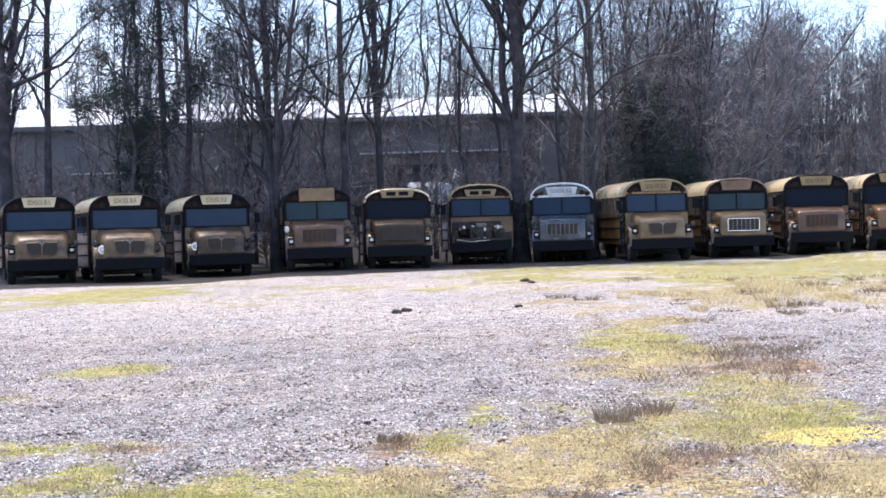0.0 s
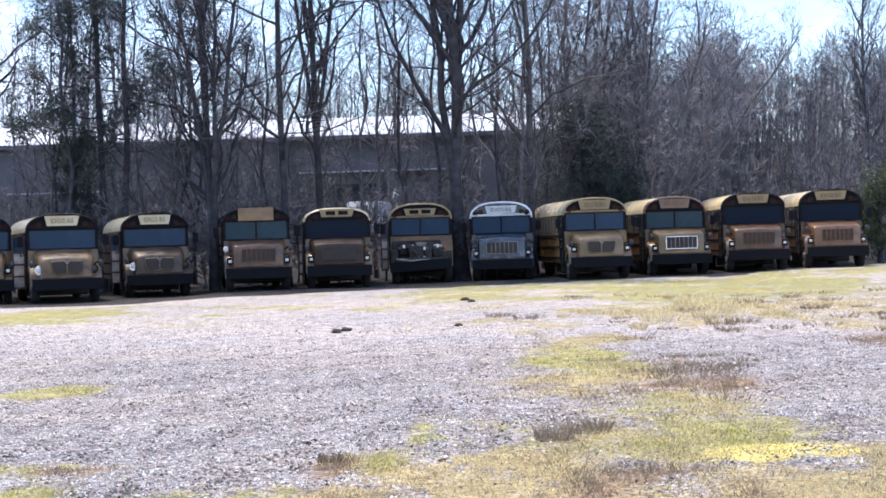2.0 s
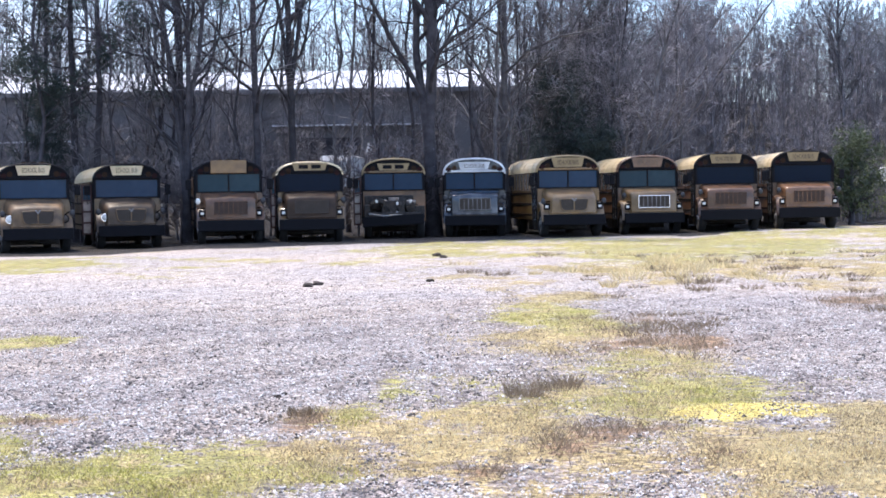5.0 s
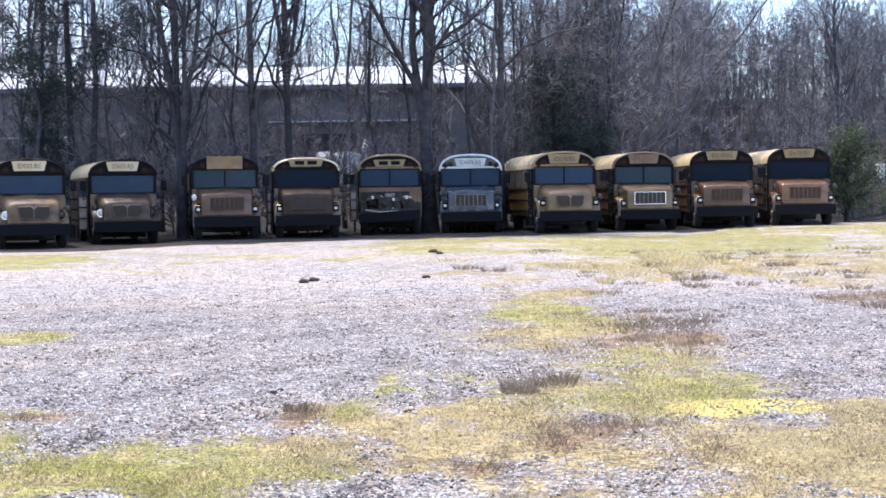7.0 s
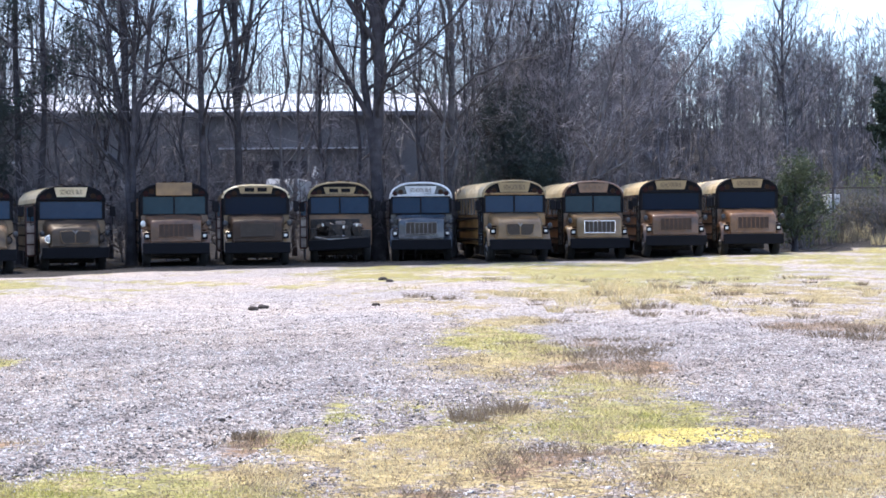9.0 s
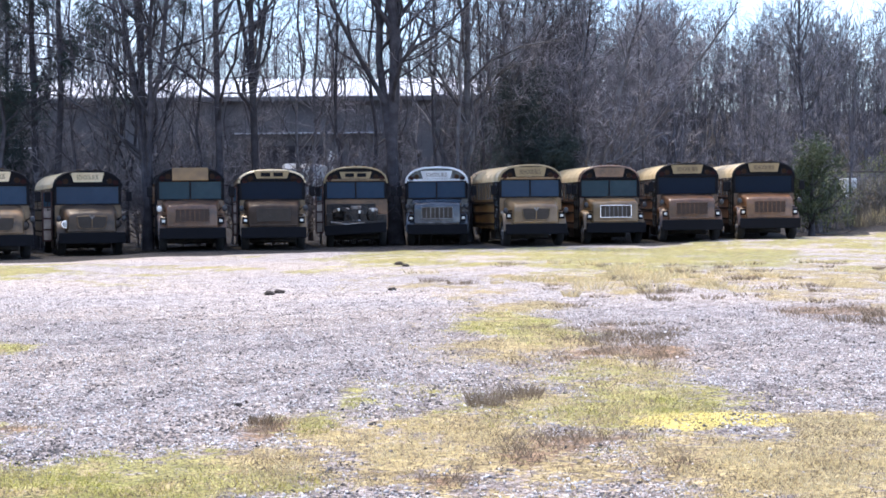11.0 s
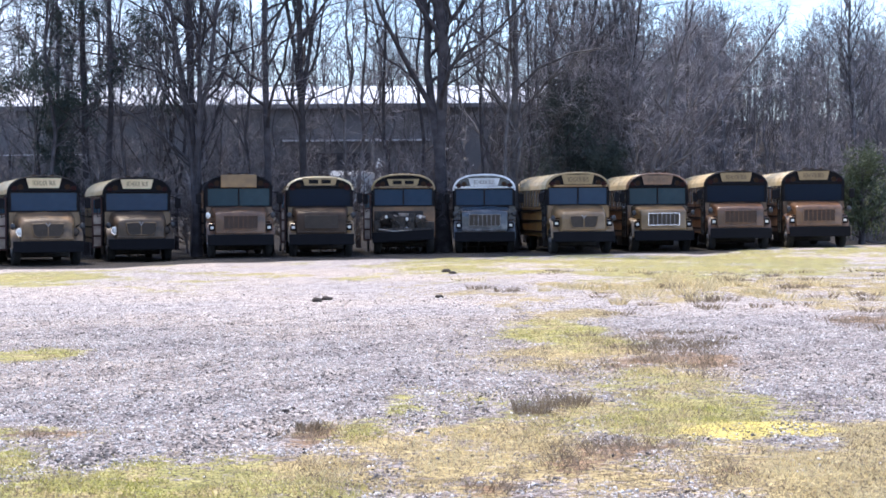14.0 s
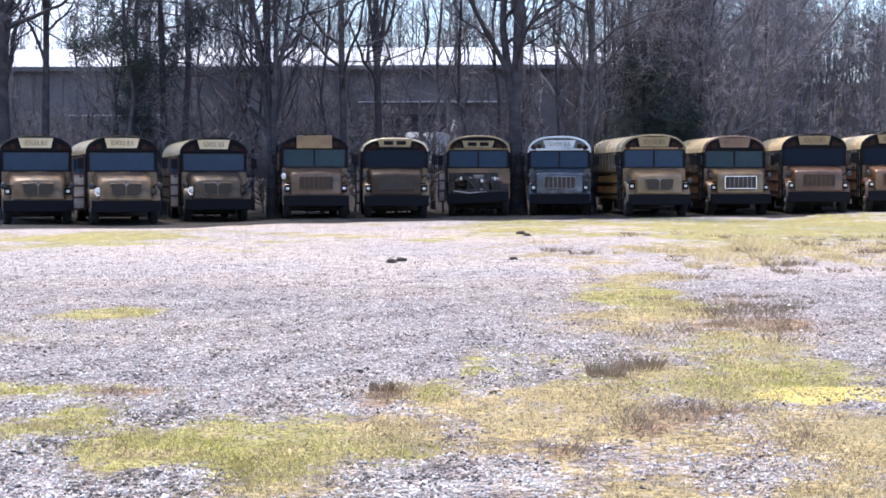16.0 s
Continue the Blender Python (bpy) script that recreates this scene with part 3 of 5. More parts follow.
def leaf_cloud(r, centres, per, size, spread, slim=0.28):
    """Small pointed leaves or needle sprays scattered round each centre."""
    c = np.repeat(centres, per, axis=0)
    m = len(c)
    p = c + r.normal(size=(m, 3)) * spread
    d = r.normal(size=(m, 3))
    d /= np.linalg.norm(d, axis=1, keepdims=True)
    q = np.cross(d, r.normal(size=(m, 3)))
    q /= np.linalg.norm(q, axis=1, keepdims=True) + 1e-9
    s = size * r.uniform(0.6, 1.4, (m, 1))
    V = np.stack([p - d * s, p + q * s * slim, p + d * s, p - q * s * slim], 1)
    return V.reshape(-1, 3), np.arange(m * 4).reshape(-1, 4)


def pine(seed, x, y, height, radius, first=0.4, limbs=34, label="", lean=0.0):
    r = np.random.RandomState(seed)
    root = tagged(new("pine_tree"), label or "tall dark pine with sparse green needle clumps", "tree", "pines behind the vehicles")
    root.location = (x, y, float(rise(x, y)) - 0.15)
    P, R = stem(r, height, radius, (lean, 0.0), wander=0.08, top=0.2)
    v, f = tubes([(P, R)], 9)
    array_mesh("trunk", v, f, BARK_DARK, root, smooth=True)
    L = spawn(r, P, R, limbs, first, 72, height * 0.15, 6, 0.3, up=0.06)
    B = spawn(r, *L, 4, 0.35, 45, height * 0.06, 4, 0.5, up=0.05)
    v, f = tubes([L, B], 4)
    array_mesh("branchwork", v, f, BARK_DARK, root)
    tips = np.concatenate([B[0][:, -1], B[0][:, 2], L[0][:, -1]])
    v, f = leaf_cloud(r, tips, 40, 0.15, 0.19, 0.11)
    array_mesh("crown", v, f, NEEDLE, root, "sparse dark green needle clumps")
    return root


def cedar(seed, x, y, height, width, label, mat=LEAF, name="cedar_tree", clumps=420, per=26, size=0.10, category="tree"):
    r = np.random.RandomState(seed)
    root = tagged(new(name), label, category)
    root.location = (x, y, float(rise(x, y)) - 0.1)
    P, R = stem(r, height, width * 0.05, wander=0.1, top=0.15)
    L = spawn(r, P, R, 46, 0.06, 68, width * 0.62, 5, 0.35, up=0.10)
    v, f = tubes([(P, R)], 7)
    array_mesh("trunk", v, f, BARK_DARK, root, smooth=True)
    t = r.uniform(0.25, 1.0, clumps)
    i = r.randint(0, len(L[0]), clumps)
    s = t * 3.999
    k = s.astype(int)
    c = L[0][i, k] * (1 - (s - k))[:, None] + L[0][i, k + 1] * (s - k)[:, None]
    v, f = tubes([L], 4)
    array_mesh("branchwork", v, f, BARK_DARK, root)
    v, f = leaf_cloud(r, c, per, size * 1.3, width * 0.055, 0.16 if mat is NEEDLE else 0.3)
    array_mesh("crown", v, f, mat, root)
    return root


# the larger trees, one by one
bare_tree("bare_tree", 11, -20.6, 65.0, 21, 0.32, first=0.18, limbs=26, forks=((0.3, 0.16), (0.2, -0.2)), bark=BARK_DARK, label="big forked bare tree with dark trunk beside the buses")
bare_tree("bare_tree", 12, -19.6, 66.5, 20, 0.19, lean=0.02, first=0.3, limbs=20, bark=BARK_DARK)
bare_tree("bare_tree", 13, -17.8, 69.5, 14, 0.07, first=0.3, limbs=12)
bare_tree("bare_tree", 14, -9.75, 63.2, 18, 0.19, lean=0.01, first=0.2, limbs=22, wander=0.08, forks=((0.10, -0.10), (0.2, 0.16), (0.12, 0.06)), bark=BARK_DARK, label="bare tree with several leaning stems between two buses")
bare_tree("bare_tree", 15, -7.35, 66.5, 22, 0.18, first=0.22, limbs=22, bark=BARK_DARK, wander=0.05)
bare_tree("bare_tree", 16, -5.95, 67.5, 23, 0.19, first=0.2, limbs=22, wander=0.05, forks=((0.35, -0.12), (0.3, 0.13)), bark=BARK_DARK)
bare_tree("bare_tree", 17, -4.8, 70.0, 17, 0.08, first=0.2, limbs=16, wander=0.25)
bare_tree("bare_tree", 18, -4.0, 71.0, 18, 0.10, first=0.2, limbs=16, wander=0.25)
bare_tree("bare_tree", 19, -0.3, 66.2, 24, 0.30, first=0.2, limbs=28, forks=((0.24, -0.10), (0.34, 0.10), (0.42, -0.2)), bark=BARK_DARK, label="big forked bare tree with dark trunk beside the buses")
bare_tree("bare_tree", 20, 2.65, 69.0, 19, 0.21, first=0.15, limbs=26, wander=0.08)
bare_tree("bare_tree", 21, 2.0, 68.5, 17, 0.10, lean=0.02, first=0.2, limbs=16)
bare_tree("bare_tree", 24, 4.6, 73.0, 15.5, 0.15, first=0.14, limbs=28, limb_len=0.3, wander=0.2)
bare_tree("bare_tree", 25, 6.0, 76.0, 15, 0.14, first=0.14, limbs=28, limb_len=0.3, wander=0.2)
bare_tree("bare_tree", 22, 7.7, 70.5, 10.5, 0.16, lean=0.22, first=0.12, limbs=20, angle=38, forks=((0.10, 0.72), (0.22, 0.55)), label="leaning bare tree with long slanting limbs")
bare_tree("bare_tree", 23, 10.5, 72.0, 15, 0.10, first=0.25, limbs=18, limb_len=0.2)
bare_tree("bare_tree", 26, -23.5, 70.0, 20, 0.2, first=0.2, limbs=22, bark=BARK_DARK, wander=0.2)
bare_tree("bare_tree", 27, -12.6, 71.0, 19, 0.12, first=0.2, limbs=18, wander=0.25)
for k, (x, y, h) in enumerate(((-24.0, 72.0, 18), (-22.2, 68.5, 17), (-18.6, 73.0, 18), (-16.2, 66.5, 19), (-13.2, 67.5, 17), (-8.6, 69.5, 18), (-2.6, 68.5, 17), (-1.6, 72.5, 18), (1.0, 71.0, 18), (3.6, 70.5, 15))):
    bare_tree("bare_tree", 80 + k, x, y, h, 0.07 + 0.012 * (k % 4), lean=0.02 * (k % 3 - 1), first=0.2, limbs=13, limb_len=0.22, fine=0.76, bark=BARK_DARK, wander=0.22, label="thin dark bare tree with crooked limbs")
bare_tree("bare_tree", 97, 7.0, 78.0, 14.5, 0.15, first=0.12, limbs=24, limb_len=0.3, bark=BARK_DARK, wander=0.2)
bare_tree("bare_tree", 98, 8.6, 81.0, 13.0, 0.14, first=0.12, limbs=24, limb_len=0.3, bark=BARK_DARK, wander=0.2)
bare_tree("bare_tree", 96, 23.2, 95.0, 13.5, 0.16, first=0.18, limbs=34, limb_len=0.36, angle=24, up=0.2, label="tall fan-shaped bare tree on the wooded rise")
pine(31, -15.2, 69.0, 24, 0.18, first=0.22, limbs=44)
pine(32, -14.2, 68.0, 23, 0.17, first=0.22, limbs=44)
pine(33, -11.4, 74.0, 22, 0.16, first=0.35, lean=-0.02)
pine(34, -17.0, 72.0, 20, 0.14, first=0.3)
cedar(44, -16.7, 70.0, 6.2, 3.2, "dark ragged young pine behind the buses", mat=NEEDLE, clumps=380, per=30, size=0.07, name="young_pine")
cedar(41, 5.2, 72.5, 6.6, 4.4, "dark spreading evergreen cedar behind the buses", mat=NEEDLE, clumps=560, per=30, size=0.075)
cedar(42, 6.5, 71.2, 3.9, 3.0, "dark spreading evergreen cedar behind the buses", mat=NEEDLE, clumps=420, per=30, size=0.075)
cedar(43, 17.0, 68.6, 3.7, 2.9, "green leafy evergreen shrub beside the last bus", name="evergreen_shrub", clumps=300, per=30, size=0.06, category="shrub")
cedar(45, 25.6, 84.0, 6.6, 1.7, "dark ivy-clad tree trunk beside a fence", mat=IVY, name="ivy_clad_tree", clumps=520, per=34, size=0.08)

# fill: a few kinds of bare tree, repeated through the wood
kinds = [bare_tree("bare_tree", 60 + k, -60 + 9 * k, 128, 15 + 1.5 * k, 0.10 + 0.015 * k, first=0.10 + 0.03 * k, limbs=15, limb_len=0.32, fine=0.76, bark=BARK,
                   label="slender bare winter tree in the wood", group="trees of the wood", wander=0.35) for k in range(5)]
rf = random.Random(5)


def plant(x, y, s, among=kinds):
    if -0.078 < x / y < -0.036 and y < 84.5:                  # a gap in the wood
        return None
    ob = copy_thing(rf.choice(among), Matrix.Translation((x, y, float(rise(x, y)) - 0.2)) @ pose(0, 0, 0, rf.uniform(-5, 5), rf.uniform(-5, 5), rf.uniform(0, 360)))
    ob.scale = (s, s, s)
    return ob


dark_kinds = [bare_tree("bare_tree", 70 + k, -48 + 9 * k, 124, 15 + 2 * k, 0.085 + 0.02 * k, lean=0.03 * (k - 1), first=0.08 + 0.05 * k, limbs=15, limb_len=0.26, fine=0.76, bark=BARK_DARK,
                        label="slender dark bare winter tree in the wood", group="trees of the wood", wander=0.4) for k in range(3)]
for _ in range(84):
    plant(rf.uniform(-0.37, 0.045) * 78, rf.uniform(68.5, 90), rf.uniform(0.24, 0.42), dark_kinds)
for _ in range(6):
    plant(rf.uniform(-0.37, 0.045) * 78, rf.uniform(70, 84), rf.uniform(0.85, 1.05), dark_kinds)
for _ in range(8):
    y = rf.uniform(74, 86)
    plant(rf.uniform(0.068, 0.112) * y, y, rf.uniform(0.75, 0.95), dark_kinds)
for _ in range(24):
    plant(rf.uniform(-30, 4), rf.uniform(72, 92), rf.uniform(0.5, 0.9))
for _ in range(9):
    y = rf.uniform(74, 90)
    plant(rf.uniform(0.066, 0.112) * y, y, rf.uniform(0.78, 0.98))
for _ in range(3):
    y = rf.uniform(73.5, 75.5)
    plant(rf.uniform(0.06, 0.11) * y, y, rf.uniform(0.34, 0.48))
for _ in range(34):
    y = rf.uniform(73, 112)
    plant(rf.uniform(0.09, 0.40) * y, y, rf.uniform(0.26, 0.40))


# the far wood and the undergrowth: too many to count
def wood(name, seed, spots, label, height, limbs, mat):
    r = np.random.RandomState(seed)
    sets = [[], [], []]
    for x, y in spots:
        h = height * r.uniform(0.7, 1.25)
        P, R = stem(r, h, 0.012 * h, (r.normal(0, 0.05), 0), npts=6, base=(x, y, float(rise(x, y)) - 0.2))
        L = spawn(r, P, R, limbs, 0.08, 38, h * 0.34, 4, 0.5, up=0.16, jitter=0.1)
        B = spawn(r, *L, 5, 0.2, 40, h * 0.15, 3, 0.6, rmin=0.018, up=0.1)
        C = spawn(r, *B, 2, 0.3, 40, h * 0.08, 2, 0.7, rmin=0.014, up=0.1)
        sets[0].append((P, R)), sets[1].append(L), sets[2].extend((B, C))
    v, f = tubes(sets[0] + sets[1] + sets[2], 3)
    return tagged(array_mesh(name, v, f, mat), label, "woodland", kind="stuff")


rs = np.random.RandomState(77)
far = [(u * y, y) for u, y in zip(rs.uniform(0.05, 0.42, 400), rs.uniform(92, 142, 400))]
beyond = [(u * y, y) for u, y in zip(rs.uniform(-0.42, 0.07, 150), rs.uniform(119, 150, 150))]
wood("far_wood", 78, far, "grey-brown bare woodland on a rise", 6.6, 12, TWIG)
wood("far_wood", 81, beyond, "bare grey woodland beyond the warehouse", 11.5, 13, SCRUB)
scrub = [(u * y, y) for u, y in zip(rs.uniform(-0.36, 0.40, 210), rs.uniform(70, 93, 210))]
scrub += [(u * y, y) for u, y in zip(rs.uniform(-0.33, 0.20, 170), rs.uniform(65.5, 71, 170))]
scrub = [(x, y) for x, y in scrub if not (0.05 < x / y < 0.115 and y < 74) and not (-0.08 < x / y < -0.035 and 76 < y < 84.5) and not (0.035 < x / y < 0.23 and y < 70.5)]
screen = [(u * y, y) for u, y in zip(rs.uniform(0.069, 0.17, 70), rs.uniform(88, 112, 70))]
wood("far_wood", 83, screen, "dense grey bare woodland behind the row of buses", 8.6, 15, TWIG)
wood("undergrowth", 79, scrub, "tangled bare undergrowth behind the buses", 3.3, 9, SCRUB)


# ---- school buses ----
HALF, SILL, BELT, EAVE, TOP, FACE = 1.22, 0.62, 1.74, 2.42, 3.08, 1.34


def arch(y, grow=0.0, n=14, top=TOP):
    """The outline of the roof from side to side at depth y."""
    pts = []
    for k in range(n + 1):
        a = math.pi * k / n
        c, s = math.cos(a), math.sin(a)
        x = -(HALF + grow) * math.copysign(abs(c) ** 0.74, c)
        z = EAVE + (top - EAVE + grow) * abs(s) ** 0.90
        pts.append((x, y, z))
    return pts


def shell(bm, y0, y1, outer, inner, top=TOP):
    """An arched sheet between two depths."""
    a = arch(y0, outer, top=top) + arch(y0, inner, top=top)[::-1]
    b = arch(y1, outer, top=top) + arch(y1, inner, top=top)[::-1]
    return loft(bm, [a, b])


def hood_loop(y, w, z0, z1, round_=0.16):
    """A cross-section of a bonnet, flat below and rounded at the shoulders."""
    pts = [(-w, y, z0)]
    for k in range(5):
        a = math.pi / 2 * k / 4
        pts.append((-w + round_ * (1 - math.cos(a)), y, z1 - round_ * (1 - math.sin(a))))
    pts += [(0, y, z1 + 0.03)]
    for k in range(4, -1, -1):
        a = math.pi / 2 * k / 4
        pts.append((w - round_ * (1 - math.cos(a)), y, z1 - round_ * (1 - math.sin(a))))
    pts.append((w, y, z0))
    return pts


def wheel(root, x, y, flat=False):
    s = -1 if x < 0 else 1
    bm = fresh()
    prof = [(0.27, -0.12), (0.44, -0.14), (0.49, -0.11), (0.50, 0.0), (0.49, 0.11), (0.44, 0.14), (0.27, 0.12)]
    loops = []
    for k in range(25):
        a = 2 * math.pi * k / 24
        loops.append([(x + w, y + r * math.cos(a), 0.49 + r * math.sin(a)) for r, w in prof])
    loft(bm, loops, caps=False)
    bmesh.ops.remove_doubles(bm, verts=bm.verts, dist=0.0005)
    w = part("wheel", bm, RUBBER, root, smooth=True)
    bm = fresh()
    cyl(bm, (x + 0.05 * s, y, 0.49), "x", 0.275, 0.275, 0.12, 18)
    cyl(bm, (x + 0.12 * s, y, 0.49), "x", 0.11, 0.11, 0.08, 12)
    part("rim", bm, STEEL, w)


def lamp_pair(root, x, z, y, style):
    if style == "round":
        bm = fresh()
        cyl(bm, (x, y + 0.02, z), "y", 0.15, 0.15, 0.10, 18)
        h = part("headlight", bm, CHROME if x < 0 else BLACK_PAINT, root)
        bm = fresh()
        r = bmesh.ops.create_uvsphere(bm, u_segments=14, v_segments=8, radius=0.12)
        bmesh.ops.transform(bm, matrix=Matrix.Translation((x, y - 0.02, z)) @ Matrix.Diagonal((1, 0.4, 1, 1)), verts=r["verts"])
        part("lens", bm, LENS_WHITE if x < 0 else GRILLE_DARK, h, smooth=True)
    else:
        bm = fresh()
        box(bm, x - 0.21, x + 0.21, y, y + 0.06, z - 0.12, z + 0.12, 0.015)
        h = part("headlight", bm, BLACK_PAINT, root)
        for dx in (-0.10, 0.10):
            bm = fresh()
            box(bm, x + dx - 0.058, x + dx + 0.058, y - 0.025, y - 0.001, z - 0.05, z + 0.045, 0.01)
            part("lens", bm, LENS_WHITE, h)
        s = -1 if x < 0 else 1
        bm = fresh()
        box(bm, x - 0.12 + 0.03 * s, x + 0.12 + 0.03 * s, y - 0.02, y - 0.001, z + 0.15, z + 0.21, 0.01)
        part("turn_signal", bm, LENS_AMBER, root)


def mirror(root, s, long=True):
    bm = fresh()
    x = s * (HALF + 0.22)
    rod(bm, (s * (HALF - 0.02), FACE + 0.02, 2.35), (x, FACE - 0.25, 2.28), 0.015)
    rod(bm, (s * (HALF - 0.02), FACE + 0.02, 1.70), (x, FACE - 0.25, 1.62), 0.015)
    rod(bm, (x, FACE - 0.25, 2.30), (x, FACE - 0.25, 1.60), 0.015)
    m = part("side_mirror", bm, BLACK_PAINT, root)
    bm = fresh()
    box(bm, x - 0.10, x + 0.10, FACE - 0.32, FACE - 0.26, 1.92, 2.28, 0.025)
    part("mirror_head", bm, BLACK_PAINT, m)
    bm = fresh()
    box(bm, x - 0.085, x + 0.085, FACE - 0.258, FACE - 0.253, 1.95, 2.25)
    part("mirror_glass", bm, CHROME, m)


def fender_mirror(root, s, z=1.62, shell_mat=None):
    bm = fresh()
    rod(bm, (s * 0.92, 0.62, z - 0.20), (s * 1.12, 0.22, z), 0.014)
    rod(bm, (s * 0.98, 0.85, z - 0.14), (s * 1.12, 0.22, z), 0.014)
    m = part("cross_view_mirror", bm, BLACK_PAINT, root)
    bm = fresh()
    r = bmesh.ops.create_uvsphere(bm, u_segments=14, v_segments=9, radius=0.10)
    bmesh.ops.transform(bm, matrix=Matrix.Translation((s * 1.14, 0.20, z - 0.10)) @ Matrix.Diagonal((0.9, 0.55, 1.15, 1)), verts=r["verts"])
    # White on the left head paints in sunlight; the right keeps its dark shell.
    part("mirror_head", bm, shell_mat or (LENS_WHITE if s < 0 else MIRROR_BACK), m, smooth=True)


def fender(root, s, paint, front_drop=0.0):
    """The wing over a front wheel: an arch of sheet metal with a rounded nose."""
    bm = fresh()
    loops = []
    for k in range(11):
        a = math.pi * (0.02 + 0.96 * k / 10)
        y, z = 1.05 - 0.72 * math.cos(a), 0.52 + 0.80 * math.sin(a) ** 0.8 - front_drop * (1 - k / 10)
        if k == 0:
            z = 0.60
        yi, zi = 1.05 - 0.62 * math.cos(a), 0.52 + 0.66 * math.sin(a) ** 0.8
        loops.append([(s * 0.74, y, z), (s * 1.12, y, z), (s * 1.19, y, z - 0.06), (s * 1.19, yi, zi - 0.05), (s * 0.74, yi, zi)])
    loft(bm, loops)
    part("fender", bm, paint, root, smooth=True).data.set_sharp_from_angle(angle=radians(38))


def grille_bars(root, name, x0, x1, y, z0, z1, mat, frame_mat, rows=7, cols=3, vee=False):
    bm = fresh()
    t = 0.035 if frame_mat is CHROME else 0.022
    for a in ((x0 - t, x1 + t, z1, z1 + t), (x0 - t, x1 + t, z0 - t, z0), (x0 - t, x0, z0, z1), (x1, x1 + t, z0, z1)):
        box(bm, a[0], a[1], y - 0.03, y + 0.02, a[2], a[3], 0.008)
    g = part(name, bm, frame_mat, root)
    bm = fresh()
    box(bm, x0, x1, y + 0.012, y + 0.03, z0, z1)
    part("mesh_backing", bm, GRILLE_DARK, g)
    for k in range(rows):
        z = z0 + (k + 0.5) * (z1 - z0) / rows
        bm = fresh()
        box(bm, x0, x1, y - 0.02, y + 0.008, z - 0.018, z + 0.012)
        part("slat", bm, mat, g)
    for k in range(1, cols):
        x = x0 + k * (x1 - x0) / cols
        bm = fresh()
        box(bm, x - 0.012, x + 0.012, y - 0.028, y - 0.021, z0, z1)
        part("upright_bar", bm, STEEL if frame_mat is CHROME else frame_mat, g)
    if vee:
        bm = fresh()
        loft(bm, [[(-0.11, y - 0.045, z1 + 0.06), (0, y - 0.045, z1 - 0.10), (0.11, y - 0.045, z1 + 0.06), (0, y - 0.045, z1 + 0.01)],
                  [(-0.11, y - 0.032, z1 + 0.06), (0, y - 0.032, z1 - 0.10), (0.11, y - 0.032, z1 + 0.06), (0, y - 0.032, z1 + 0.01)]])
        part("badge", bm, CHROME, g)


def bow_grille(root, y, mat, frame_mat):
    """A two-winged grille with a dipped top edge, thin slats and a badge."""
    pts = [(-0.53, 1.39), (-0.10, 1.41), (0, 1.34), (0.10, 1.41), (0.53, 1.39), (0.48, 1.06), (0.38, 0.97), (-0.38, 0.97), (-0.48, 1.06)]
    bm = fresh()
    loft(bm, [[(px, y, pz) for px, pz in pts], [(px, y + 0.03, pz) for px, pz in pts]])
    g = part("grille", bm, GRILLE_DARK, root)
    bm = fresh()
    for (xa, za), (xb, zb) in zip(pts, pts[1:] + pts[:1]):
        rod(bm, (xa, y - 0.005, za), (xb, y - 0.005, zb), 0.018)
    part("surround", bm, frame_mat, g)
    for k in range(8):
        z = 1.00 + k * 0.046
        w = 0.36 + 0.12 * min(1, k / 2.5)
        for s in (-1, 1):
            bm = fresh()
            box(bm, s * 0.03, s * w, y - 0.018, y - 0.002, z - 0.008, z + 0.008)
            part("slat", bm, mat, g)
    bm = fresh()
    box(bm, -0.02, 0.02, y - 0.03, y - 0.002, 0.98, 1.33)
    part("centre_bar", bm, frame_mat, g)
    bm = fresh()
    loft(bm, [[(-0.10, yy, 1.43), (-0.05, yy, 1.43), (0, yy, 1.36), (0.05, yy, 1.43), (0.10, yy, 1.43), (0, yy, 1.29)] for yy in (y - 0.04, y - 0.028)])
    part("badge", bm, STEEL, g)


def door_leaf(root, reach, swing):
    """The outer leaf of the boarding door, folded open beside the nose, with stacked panes, the lower three painted
    pale as sunlit.
    """
    x0, y0 = -HALF - 0.03, FACE + 0.10
    turn = Matrix.Translation((x0, y0, 0)) @ pose(0, 0, 0, 0, 0, swing)
    bm = fresh()
    for a in (0.0, reach - 0.05):
        box(bm, -a - 0.05, -a, -0.02, 0.02, 0.50, 2.30)
    for z in (0.50, 0.90, 1.30, 1.70, 2.24):
        box(bm, -reach, 0, -0.018, 0.018, z, z + 0.06)
    bmesh.ops.transform(bm, matrix=turn, verts=bm.verts)
    d = part("door_leaf", bm, DOOR_RED, root, "open door leaf with lower panes painted pale as sunlit")
    for za, zb in ((0.56, 0.90), (0.96, 1.30), (1.36, 1.70), (1.76, 2.24)):
        bm = fresh()
        box(bm, -reach + 0.05, -0.05, -0.005, 0.005, za, zb)
        bmesh.ops.transform(bm, matrix=turn, verts=bm.verts)
        part("door_pane", bm, SUNLIT_PANE if za < 1.6 else GLASS, d)


